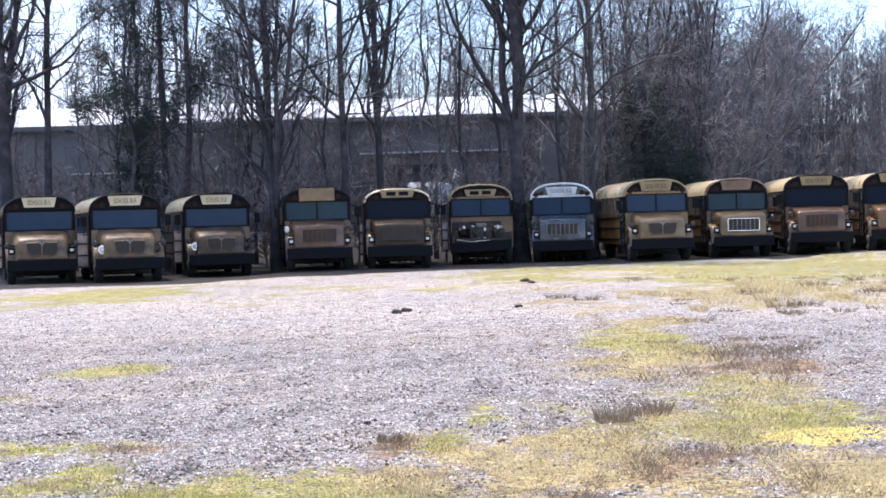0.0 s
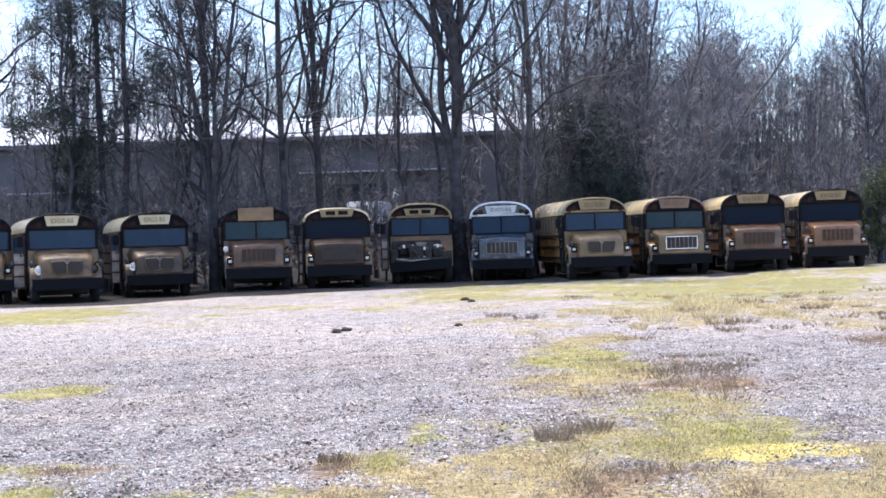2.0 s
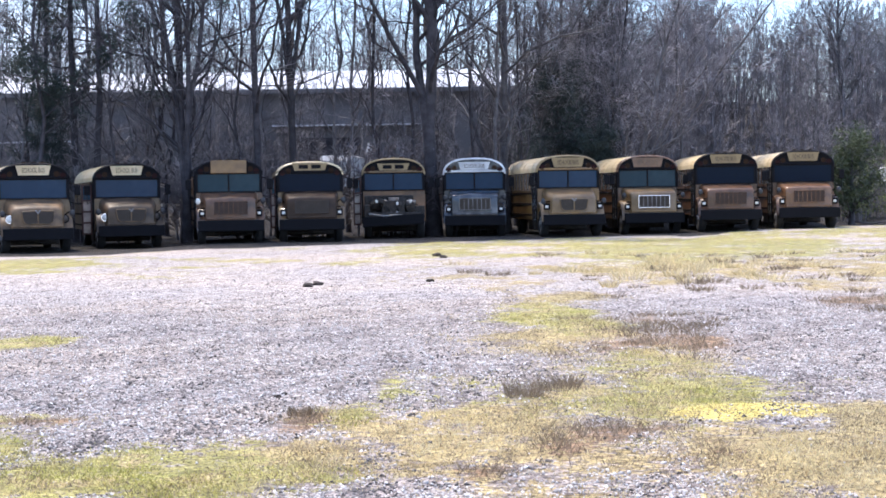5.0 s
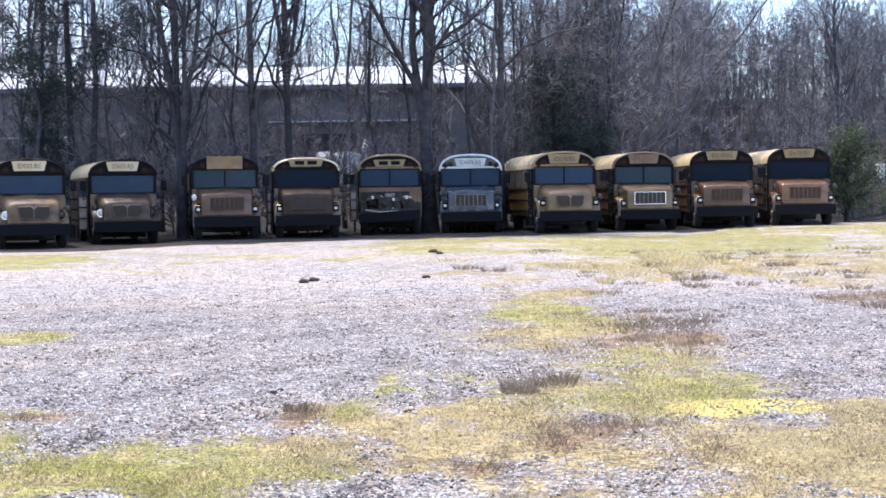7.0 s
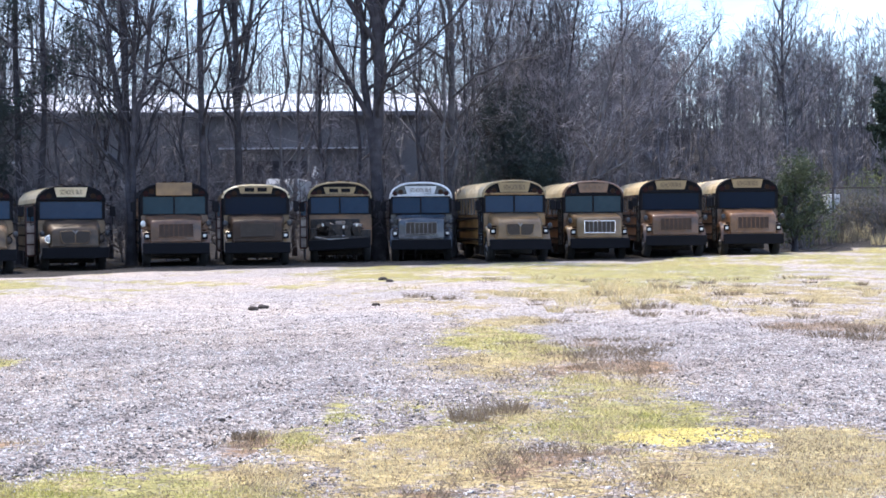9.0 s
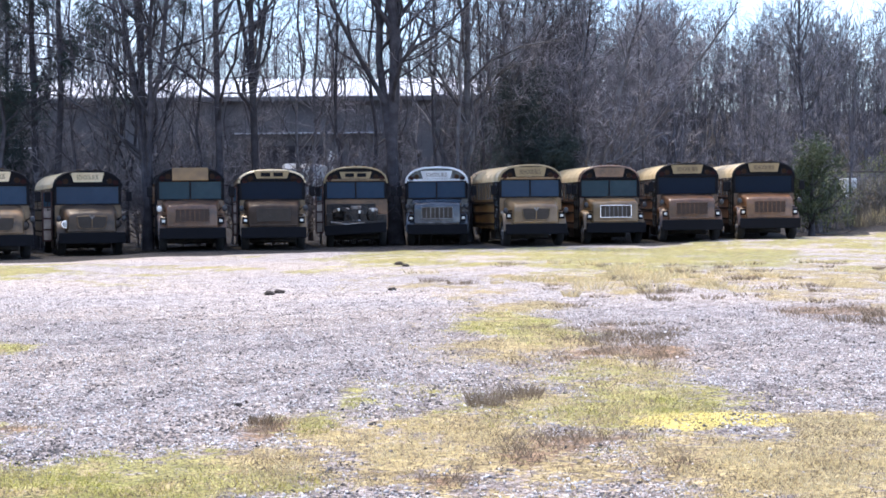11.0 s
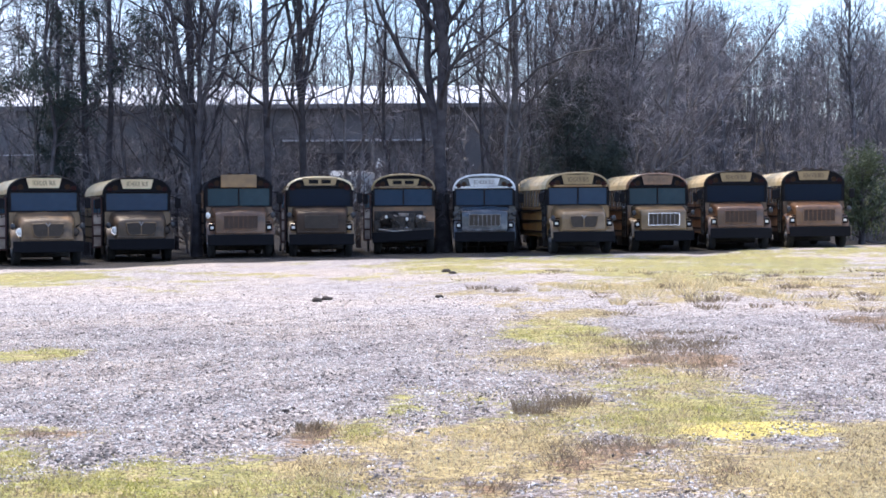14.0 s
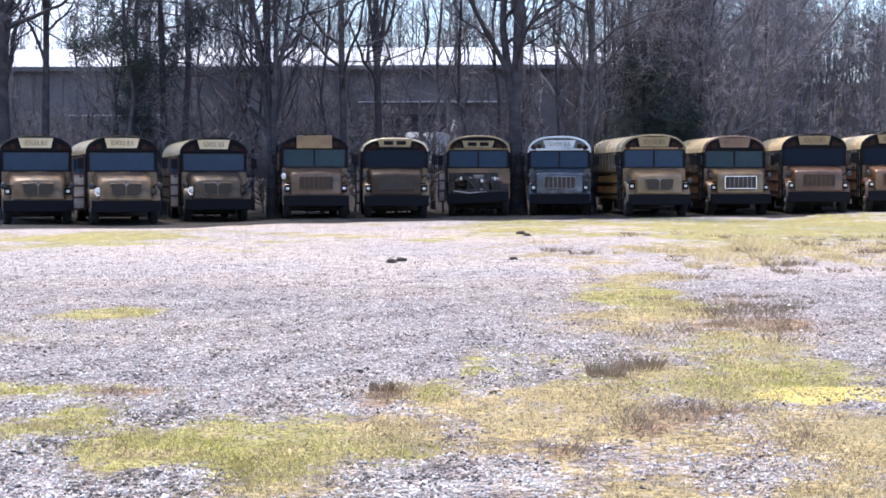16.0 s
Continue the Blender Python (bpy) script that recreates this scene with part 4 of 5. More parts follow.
def school_bus(x, y, turn, label, paint, hood_paint, style, cap_paint=BLACK_PAINT, rim_paint=None, sign_paint=YELLOW_PAINT, sign=(1.06, 0.36, 2.78),
               words="SCHOOL BUS", panes=2, grille=GRILLE_DARK, grille_frame=None, length=9.0, top=TOP, lamps="square", roof_paint=None, hood=True,
               bumper_lip=None, lift=0.0, tall_sign=False, brow=BLACK_PAINT, leaf=None, screen_top=2.49, mirror_shell=MIRROR_BACK, glass=GLASS_BLUE, fender_paint=None):
    root = tagged(new("school_bus"), label, "bus", "row of parked school buses")
    root.matrix_basis = pose(x, y, float(rise(x, y)) + lift, 0, 0, turn) @ Matrix.Translation((0, -FACE, 0))
    rim_paint, roof_paint = rim_paint or paint, roof_paint or paint
    grille_frame = grille_frame or hood_paint
    W, L = HALF, length
    # body below the windows: two sides, floor, tail and the bulkhead under the windscreen
    bm = fresh()
    door_y = FACE + 0.95
    box(bm, -W, -W + 0.06, door_y, L, SILL, BELT)
    box(bm, W - 0.06, W, FACE + 0.10, L, SILL, BELT)
    box(bm, -W + 0.06, W - 0.06, FACE + 0.10, L - 0.06, SILL + 0.05, SILL + 0.25)
    box(bm, -W + 0.06, W - 0.06, L - 0.06, L, SILL, EAVE + 0.02)
    box(bm, -W + 0.06, W - 0.06, FACE + 0.02, FACE + 0.10, SILL + 0.05, 1.80)
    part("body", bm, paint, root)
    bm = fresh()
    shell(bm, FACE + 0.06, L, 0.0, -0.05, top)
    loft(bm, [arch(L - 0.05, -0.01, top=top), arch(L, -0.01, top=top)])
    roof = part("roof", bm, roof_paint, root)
    for k in range(7):                                         # raised bows across the roof
        yy = FACE + 1.0 + k * (L - FACE - 1.4) / 6
        bm = fresh()
        shell(bm, yy, yy + 0.07, 0.009, -0.01, top)
        part("roof_bow", bm, roof_paint, roof)
    for s in (-1, 1):
        start = door_y if s < 0 else FACE + 0.55
        for k in range(10):
            yy = start + k * (L - 0.08 - start) / 9
            bm = fresh()
            box(bm, s * W - 0.03 * s - 0.028, s * W - 0.03 * s + 0.028, yy, yy + 0.08, BELT, EAVE + 0.03)
            part("window_post", bm, paint, root)
    for s in (-1, 1):
        start = door_y if s < 0 else FACE + 0.55
        for k in range(9):
            ya, yb = start + 0.08 + k * (L - 0.08 - start) / 9, start + (k + 1) * (L - 0.08 - start) / 9
            bm = fresh()
            box(bm, s * (W - 0.035) - 0.004, s * (W - 0.035) + 0.004, ya, yb, BELT + 0.003, EAVE)
            part("side_window", bm, PANE_CLEAR, root).visible_shadow = False
    for s in (-1, 1):
        for z in (0.80, 1.22, 1.62):
            bm = fresh()
            box(bm, s * W + (0.0 if s > 0 else -0.025), s * W + (0.025 if s > 0 else 0.0), door_y if s < 0 else FACE + 0.6, L - 0.05, z - 0.035, z + 0.035, 0.008)
            part("rub_rail", bm, BLACK_PAINT, root)
    # boarding door on one front corner, with stacked panes
    bm = fresh()
    for a in ((FACE + 0.06, FACE + 0.13), (FACE + 0.48, FACE + 0.55), (FACE + 0.88, FACE + 0.948)):
        box(bm, -W - 0.01, -W + 0.04, a[0], a[1], 0.55, EAVE)
    for z in (0.55, 0.97, 1.42, 1.90, EAVE - 0.06):
        box(bm, -W - 0.008, -W + 0.038, FACE + 0.13, FACE + 0.88, z, z + 0.06)
    d = part("boarding_door", bm, BLACK_PAINT, root)
    for ya, yb in ((FACE + 0.13, FACE + 0.48), (FACE + 0.55, FACE + 0.88)):
        for za, zb in ((0.61, 0.97), (1.03, 1.42), (1.48, 1.90), (1.96, EAVE - 0.06)):
            bm = fresh()
            box(bm, -W + 0.010, -W + 0.018, ya, yb, za, zb)
            part("door_pane", bm, PANE_CLEAR, d)
    if leaf:
        door_leaf(root, *leaf)
    # front cap above the windscreen
    bm = fresh()
    loft(bm, [arch(FACE - 0.02, -0.02, top=top), arch(FACE + 0.055, -0.01, top=top)])
    cap = part("front_cap", bm, cap_paint, root)
    bm = fresh()
    loft(bm, [arch(yy, out, top=top) + arch(yy, -0.045, top=top)[::-1] for yy, out in ((FACE - 0.09, -0.055), (FACE - 0.075, -0.015), (FACE - 0.03, 0.016), (FACE + 0.06, 0.018))])
    part("cap_rim", bm, rim_paint, cap)
    bm = fresh()
    box(bm, -W + 0.02, W - 0.02, FACE - 0.08, FACE + 0.04, screen_top + 0.005, screen_top + 0.09, 0.015)
    part("brow", bm, brow, cap)
    sw, sh, sz = sign
    bm = fresh()
    if tall_sign:
        box(bm, -sw / 2, sw / 2, FACE - 0.13, FACE - 0.03, sz - sh / 2, sz + sh / 2, 0.02)
    else:
        loft(bm, [[(-sw / 2, yy, sz - sh / 2), (sw / 2, yy, sz - sh / 2), (sw / 2 + 0.09, yy, sz + sh / 2), (-sw / 2 - 0.09, yy, sz + sh / 2)] for yy in (FACE - 0.09, FACE - 0.015)])
    sb = part("sign_board", bm, sign_paint, root, "yellow school-bus sign board" if sign_paint is not WHITE_PAINT else "white school-bus sign board")
    if words:
        ob = new("lettering", text_mesh(words, sw * 0.76, min(0.17, sh * 0.48)))
        ob.parent = sb
        ob.matrix_basis = pose(0, FACE - (0.136 if tall_sign else 0.096), sz, 90, 0, 0)
    elif words is None:
        for k in range(2):
            bm = fresh()
            box(bm, -0.40 + 0.46 * k, -0.06 + 0.46 * k, FACE - 0.10, FACE - 0.091, sz - 0.07, sz + 0.07)
            part("lettering_bar", bm, BLACK_PAINT, sb)
    for s in (-1, 1):
        for xx, mat in ((0.78, LENS_AMBER), (0.99, LENS_RED)):
            bm = fresh()
            cyl(bm, (s * xx, FACE - 0.045, min(2.66, top - 0.32) if xx < 0.9 else min(2.60, top - 0.40)), "y", 0.095, 0.10, 0.07, 16)
            part("warning_light", bm, mat, root)
    for k in range(3):
        bm = fresh()
        box(bm, -0.07 + (k - 1) * 0.30, 0.07 + (k - 1) * 0.30, FACE + 0.10, FACE + 0.18, top + 0.005, top + 0.045, 0.01)
        part("marker_light", bm, LENS_AMBER, root)
    # windscreen
    bm = fresh()
    za, zb = 1.80, screen_top
    lead = -0.045 if zb > EAVE else 0.0
    for a in ((-W + 0.02, W - 0.02, za, za + 0.05), (-W + 0.02, W - 0.02, zb - 0.03, zb + 0.002)):
        box(bm, a[0], a[1], FACE - 0.01 + lead, FACE + 0.06 + lead, a[2], a[3])
    for xx in (-W + 0.02, W - 0.12):
        box(bm, xx, xx + 0.10, FACE - 0.01 + lead, FACE + 0.06 + lead, za + 0.05, zb - 0.03)
    if panes == 2:
        box(bm, -0.025, 0.025, FACE - 0.01 + lead, FACE + 0.05 + lead, za + 0.05, zb - 0.03)
    part("windscreen_frame", bm, BLACK_PAINT, root)
    for k in range(panes):
        xa, xb = -W + 0.12 + k * (W - 0.095), (W - 0.12 if panes == 1 else (-0.025 + k * (W - 0.095)))
        bm = fresh()
        box(bm, xa, xb, FACE + 0.02 + lead, FACE + 0.028 + lead, za + 0.05, zb - 0.03)
        part("windscreen", bm, glass, root)
    # dashboard and seats, dark behind the glass
    bm = fresh()
    box(bm, -W + 0.1, W - 0.1, FACE + 0.11, FACE + 0.55, 1.45, 1.78, 0.05)
    part("dashboard", bm, INTERIOR, root)
    for row in range(6):
        for s in (-1, 1):
            bm = fresh()
            yy = FACE + 1.9 + row * 0.95
            box(bm, s * 0.70 - 0.42, s * 0.70 + 0.42, yy, yy + 0.14, 1.0, 1.95, 0.05)
            part("seat_back", bm, INTERIOR, root)
    # bumper, chassis, wheels
    bm = fresh()
    box(bm, -1.16, 1.16, 0.0, 0.10, 0.44, 0.83, 0.02)
    if not hood:
        bmesh.ops.transform(bm, matrix=pose(0, 0, 0.05, 0, -3, 0), verts=bm.verts)
    part("bumper", bm, BLACK_PAINT, root)
    bm = fresh()
    for s in (-1, 1):
        box(bm, s * 0.42 - 0.05, s * 0.42 + 0.05, 0.11, L - 0.3, 0.52, 0.72)
    rod(bm, (-0.95, 1.05, 0.49), (0.95, 1.05, 0.49), 0.06)
    rod(bm, (-0.95, L - 2.6, 0.49), (0.95, L - 2.6, 0.49), 0.07)
    part("chassis", bm, GREASE, root)
    # Dark block added across the chassis so the gap below stays dark.
    bm = fresh()
    box(bm, -1.05, 1.05, 3.1, 4.3, 0.20, 0.64, 0.05)
    part("underbody_block", bm, GREASE, root)
    for s in (-1, 1):
        wheel(root, s * 1.00, 1.05)
        wheel(root, s * 0.98, L - 2.6)
    for s in (-1, 1):
        mirror(root, s)
    if hood:
        bm = fresh()
        if style == "new":
            loops = [hood_loop(FACE + 0.02, 1.00, 0.90, 1.80, 0.22), hood_loop(0.95, 0.98, 0.86, 1.72, 0.22), hood_loop(0.45, 0.92, 0.82, 1.60, 0.22),
                     hood_loop(0.28, 0.88, 0.80, 1.545, 0.22), hood_loop(0.19, 0.85, 0.80, 1.49, 0.20), hood_loop(0.14, 0.81, 0.80, 1.42, 0.16)]
        else:
            loops = [hood_loop(FACE + 0.02, 1.02, 0.88, 1.80, 0.12), hood_loop(0.80, 0.96, 0.84, 1.73, 0.12), hood_loop(0.34, 0.91, 0.80, 1.64, 0.12),
                     hood_loop(0.24, 0.90, 0.80, 1.61, 0.12), hood_loop(0.18, 0.88, 0.80, 1.56, 0.10), hood_loop(0.16, 0.86, 0.80, 1.50, 0.10)]
        loft(bm, loops)
        part("bonnet", bm, hood_paint, root, smooth=True).data.set_sharp_from_angle(angle=radians(38))
        for s in (-1, 1):
            fender(root, s, fender_paint or hood_paint)
        if style == "new":
            bow_grille(root, 0.10, grille, grille_frame)
            for s in (-1, 1):
                lamp_pair(root, s * 0.90, 1.13, 0.28, lamps)
                fender_mirror(root, s, 1.42, MIRROR_BACK)
        else:
            grille_bars(root, "grille", -0.58, 0.58, 0.12, 1.05, 1.47, grille, grille_frame, rows=6, cols=7)
            for s in (-1, 1):
                lamp_pair(root, s * 0.90, 1.07, 0.24, lamps)
                # A white mirror_shell stands for sun on the left mirror.
                fender_mirror(root, s, 1.60, mirror_shell if s < 0 else MIRROR_BACK)
        bm = fresh()
        box(bm, -0.86, 0.86, 0.06, 0.16, 0.86, 0.92, 0.015)
        part("valance", bm, bumper_lip or hood_paint, root)
    else:
        open_engine(root)
    return root


def open_engine(root):
    """The front of the bus whose bonnet is gone: radiator, engine, hoses and loose lamps."""
    parts = [("firewall_cover", (-1.12, 0.76, FACE - 0.04, FACE + 0.015, 0.62, 1.63), GREASE), ("engine_block", (-0.34, 0.34, 0.50, 1.25, 0.75, 1.40), GREASE), ("valve_cover", (-0.20, 0.20, 0.55, 1.20, 1.402, 1.55), STEEL),
             ("radiator", (-0.46, 0.40, 0.26, 0.36, 0.72, 1.42), GREASE), ("battery", (0.55, 0.85, 0.70, 0.95, 0.95, 1.18), BLACK_PAINT),
             ("air_cleaner", (-0.86, -0.50, 0.75, 1.15, 1.10, 1.45), GREASE), ("inner_wing", (0.70, 1.16, 0.40, 1.30, 0.72, 1.22), GREASE), ("starter_box", (0.40, 0.68, 0.45, 1.0, 0.80, 1.32), GREASE), ("crossmember", (-1.0, 1.0, 0.14, 0.24, 0.55, 0.98), GREASE),
             ("inner_wing", (-1.14, -0.88, 0.42, 1.30, 0.70, 1.28), GREASE)]
    for name, (x0, x1, y0, y1, z0, z1), mat in parts:
        bm = fresh()
        box(bm, x0, x1, y0, y1, z0, z1, 0.03)
        part(name, bm, mat, root)
    r = random.Random(3)
    for k in range(16):                                        # brackets, pumps and covers at odd angles
        bm = fresh()
        w, h = r.uniform(0.05, 0.17), r.uniform(0.05, 0.16)
        cx, cz = r.uniform(-0.85, 0.75), r.uniform(0.72, 1.42)
        box(bm, cx - w, cx + w, 0.20 + 0.02 * k * 0.5, 0.42 + 0.02 * k * 0.5, cz - h, cz + h, 0.02, pose(0, 0, 0, r.uniform(-20, 20), r.uniform(-40, 40), r.uniform(-20, 20)))
        part("engine_bracket", bm, (GREASE, GREASE, POST_M, STEEL)[k % 4], root)
    for k in range(9):
        bm = fresh()
        a = Vector((r.uniform(-0.7, 0.7), r.uniform(0.3, 0.9), r.uniform(0.9, 1.5)))
        pts = [a]
        for _ in range(5):
            pts.append(pts[-1] + Vector((r.uniform(-0.16, 0.16), r.uniform(-0.06, 0.06), r.uniform(-0.14, 0.12))))
        for p, q in zip(pts, pts[1:]):
            rod(bm, p, q, 0.022)
        part("hose", bm, RUBBER, root)
    for x, z in ((-0.66, 1.42), (0.62, 1.40), (0.12, 1.33)):
        bm = fresh()
        box(bm, x - 0.045, x + 0.045, 0.12, 0.19, z - 0.07, z + 0.05, 0.02, pose(0, 0, 0, 0, 20 * x, 0))
        part("headlight", bm, LENS_WHITE, root)
    bm = fresh()
    rod(bm, (-0.95, 0.06, 0.94), (-0.40, 0.02, 0.86), 0.035)
    rod(bm, (-0.40, 0.02, 0.86), (0.30, 0.06, 0.90), 0.03)
    part("bent_bar", bm, STEEL, root)
    bm = fresh()
    cyl(bm, (0.0, 0.42, 1.05), "y", 0.26, 0.26, 0.03, 8)
    part("fan", bm, STEEL, root)


def heading(slope, seen):
    """Turn about z for a bus whose nose is at x = slope * y and that shows `seen` degrees of its side."""
    return seen - math.degrees(math.atan(slope))


# Pale roof_paint and rim_paint values put the sun on roofs into the colour.
BUSES = [
    (-.2997, 56.5, 2.5, dict(rim_paint=BLACK_PAINT, sign_paint=BLEACHED_SUNLIT_PAINT, leaf=(0.40, 20), sign=(1.0, 0.34, 2.79), top=3.04, label="old faded yellow school bus with V-badged grille, parked", paint=FADED_PAINT, hood_paint=TAN_PAINT, style="new", panes=1, lamps="square", grille_frame=TAN_PAINT)),
    (-.2465, 56.5, 6.0, dict(rim_paint=BLACK_PAINT, sign_paint=BLEACHED_SUNLIT_PAINT, leaf=(0.46, 16), sign=(1.0, 0.34, 2.79), top=3.04, label="old faded yellow school bus with chalky bonnet and open side glass", roof_paint=BLEACHED_SUNLIT_PAINT, paint=FADED_PAINT, hood_paint=TAN_PAINT, style="new", panes=1, lamps="round", grille_frame=TAN_PAINT)),
    (-.1901, 60, 6.5, dict(rim_paint=BLACK_PAINT, sign_paint=BLEACHED_SUNLIT_PAINT, leaf=(0.38, 16), sign=(1.0, 0.34, 2.80), top=3.05, label="old school bus with dull brown-tan bonnet and V badge", roof_paint=BLEACHED_SUNLIT_PAINT, paint=FADED_PAINT, hood_paint=GREYED_PAINT, style="new", panes=1, lamps="round", grille_frame=TAN_PAINT)),
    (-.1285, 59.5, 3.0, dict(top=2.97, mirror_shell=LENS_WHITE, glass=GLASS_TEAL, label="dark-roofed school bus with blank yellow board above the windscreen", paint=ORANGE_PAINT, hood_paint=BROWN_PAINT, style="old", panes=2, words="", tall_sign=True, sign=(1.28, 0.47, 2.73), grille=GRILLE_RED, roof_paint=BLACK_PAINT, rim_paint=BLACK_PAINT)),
    (-.0794, 60.3, 2.5, dict(sign_paint=SIGN_TAN, leaf=(0.20, 10), glass=GLASS_DARK, fender_paint=FADED_PAINT, label="school bus with dark brown grille and black windscreen surround", paint=FADED_PAINT, hood_paint=DULL_PAINT, style="old", panes=1, words=None, sign=(1.10, 0.28, 2.72), grille=GRILLE_DARK, grille_frame=GRILLE_DARK, rim_paint=BLEACHED_SUNLIT_PAINT, top=2.90)),
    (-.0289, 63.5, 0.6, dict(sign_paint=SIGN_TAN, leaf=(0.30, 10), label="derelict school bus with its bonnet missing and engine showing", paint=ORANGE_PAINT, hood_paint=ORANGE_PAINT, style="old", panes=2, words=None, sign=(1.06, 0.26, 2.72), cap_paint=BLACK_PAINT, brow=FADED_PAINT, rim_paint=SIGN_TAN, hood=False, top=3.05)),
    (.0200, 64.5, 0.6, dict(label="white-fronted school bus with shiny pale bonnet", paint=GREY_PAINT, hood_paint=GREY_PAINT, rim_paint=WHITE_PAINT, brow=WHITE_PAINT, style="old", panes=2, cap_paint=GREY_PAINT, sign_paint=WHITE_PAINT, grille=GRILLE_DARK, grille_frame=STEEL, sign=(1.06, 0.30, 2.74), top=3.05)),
    (.0765, 62.5, 10.5, dict(sign_paint=SIGN_TAN, label="bright yellow school bus with sunlit side and split brown grille", paint=YELLOW_PAINT, hood_paint=FADED_PAINT, style="new", panes=2, lamps="square", brow=YELLOW_PAINT, rim_paint=SIGN_TAN, roof_paint=BLEACHED_SUNLIT_PAINT, top=3.05, bumper_lip=YELLOW_PAINT)),
    (.1245, 64.5, 12.0, dict(roof_paint=BLEACHED_SUNLIT_PAINT, glass=GLASS_TEAL, label="yellow school bus with chrome-framed grille and orange sign", paint=ORANGE_PAINT, hood_paint=FADED_PAINT, style="old", panes=2, grille=GRILLE_DARK, grille_frame=CHROME, sign_paint=ORANGE_PAINT, top=3.05, bumper_lip=YELLOW_PAINT)),
    (.1719, 64, 9.0, dict(rim_paint=BLACK_PAINT, sign_paint=SIGN_TAN, sign=(1.06, 0.34, 2.78), glass=GLASS_DARK, label="orange-yellow school bus with dark windscreen and black front cap", paint=ORANGE_PAINT, hood_paint=BROWN_PAINT, style="old", panes=1, grille=GRILLE_RED, roof_paint=BLEACHED_SUNLIT_PAINT, top=3.02)),
    (.2186, 64.5, 11.0, dict(sign_paint=SIGN_TAN, sign=(1.06, 0.34, 2.80), glass=GLASS_DARK, label="orange-yellow school bus at the end of the row", paint=ORANGE_PAINT, hood_paint=ORANGE_PAINT, style="old", panes=1, grille=GRILLE_RED, rim_paint=BLACK_PAINT, top=3.04, roof_paint=BLEACHED_SUNLIT_PAINT)),
]
for slope, depth, seen, options in BUSES:
    school_bus(slope * depth, depth, heading(slope, seen), **options)


# ---- things behind the row and beside it ----
def white_van(x, y, turn):
    root = tagged(new("white_van"), "white panel van parked behind the bare trees", "van")
    root.matrix_basis = pose(x, y, float(rise(x, y)), 0, 0, turn) @ Matrix.Diagonal((0.86, 0.86, 0.86, 1.0))
    bm = fresh()
    side = [(-2.4, 0.45), (2.3, 0.45), (2.4, 1.05), (1.75, 1.25), (1.15, 2.05), (0.7, 2.45), (-2.2, 2.52), (-2.4, 2.2)]
    loft(bm, [[(px * 0.98, -0.95, pz if pz < 1.5 else pz - 0.06) for px, pz in side], [(px, -0.75, pz) for px, pz in side],
              [(px, 0.75, pz) for px, pz in side], [(px * 0.98, 0.95, pz if pz < 1.5 else pz - 0.06) for px, pz in side]])
    part("body", bm, WHITE_PAINT, root)
    bm = fresh()
    box(bm, 0.2, 1.05, -0.972, -0.955, 1.25, 1.80)
    part("side_window", bm, GLASS, root)
    for wx in (-1.5, 1.55):
        for s in (-1, 1):
            bm = fresh()
            cyl(bm, (wx, s * 0.84, 0.34), "y", 0.34, 0.34, 0.22, 20)
            part("wheel", bm, RUBBER, root)


def white_vent_post(x, y):
    root = tagged(new("vent_post"), "thick white vent post with a slanted cap", "post")
    root.matrix_basis = pose(x, y, float(rise(x, y)), 0, 3, 0)
    bm = fresh()
    cyl(bm, (0, 0, 1.15), "z", 0.10, 0.10, 2.3, 14)
    part("shaft", bm, WHITE_PAINT, root)
    bm = fresh()
    cyl(bm, (0, 0, 2.55), "z", 0.19, 0.10, 0.55, 14)
    part("cap", bm, WHITE_PAINT, root)


white_van(-4.8, 84.0, 78)
white_vent_post(-3.75, 84.0)


def fence(x0, x1, y, bays):
    root = tagged(new("chain_link_fence"), "rusty dark chain-link fence half hidden by dry vines", "fence")
    step = (x1 - x0) / bays
    for k in range(bays + 1):
        x = x0 + k * step
        z = float(rise(x, y))
        bm = fresh()
        cyl(bm, (x, y, z + 0.95), "z", 0.05, 0.05, 2.1, 10)
        part("post", bm, POST_M, root)
    z = float(rise(x0, y))
    for h in (1.95, 0.95):
        bm = fresh()
        rod(bm, (x0, y, z + h), (x1, y, z + h), 0.03, 8)
        part("rail", bm, POST_M, root)
    P, Q = [], []
    n = int((x1 - x0) / 0.12)
    for k in range(-14, n):
        for s in (-1, 1):
            xa = x0 + k * 0.12 if s > 0 else x0 + (k + 14) * 0.12
            pa, pb = np.array([xa, y - 0.04, z + 0.15]), np.array([xa + s * 1.75, y - 0.04, z + 1.9])
            if min(pa[0], pb[0]) > x0 - 0.1 and max(pa[0], pb[0]) < x1 + 0.1:
                P.append(np.stack([pa, pb])), Q.append([0.004, 0.004])
    v, f = tubes([(np.array(P), np.array(Q))], 3)
    array_mesh("wire_mesh", v, f, GALV, root)


fence(18.5, 30.5, 77.0, 5)


# Added white box in place of sunlit ground showing through the fence.
def water_tank(x, y):
    root = tagged(new("water_tank"), "small white box added for bright ground seen beyond the fence", "tank")
    root.matrix_basis = pose(x, y, float(rise(x, y)), 0, 0, 12)
    bm = fresh()
    box(bm, -0.32, 0.32, -0.4, 0.4, 0.08, 1.05, 0.08)
    part("body", bm, WHITE_PAINT, root)
    bm = fresh()
    cyl(bm, (0, 0, 1.07), "z", 0.12, 0.12, 0.08, 14)
    part("cap", bm, BLACK_PAINT, root)
    for s in (-1, 1):
        bm = fresh()
        box(bm, s * 0.25 - 0.05, s * 0.25 + 0.05, -0.4, 0.4, 0.0, 0.078)
        part("runner", bm, STEEL, root)


water_tank(22.3, 82.5)


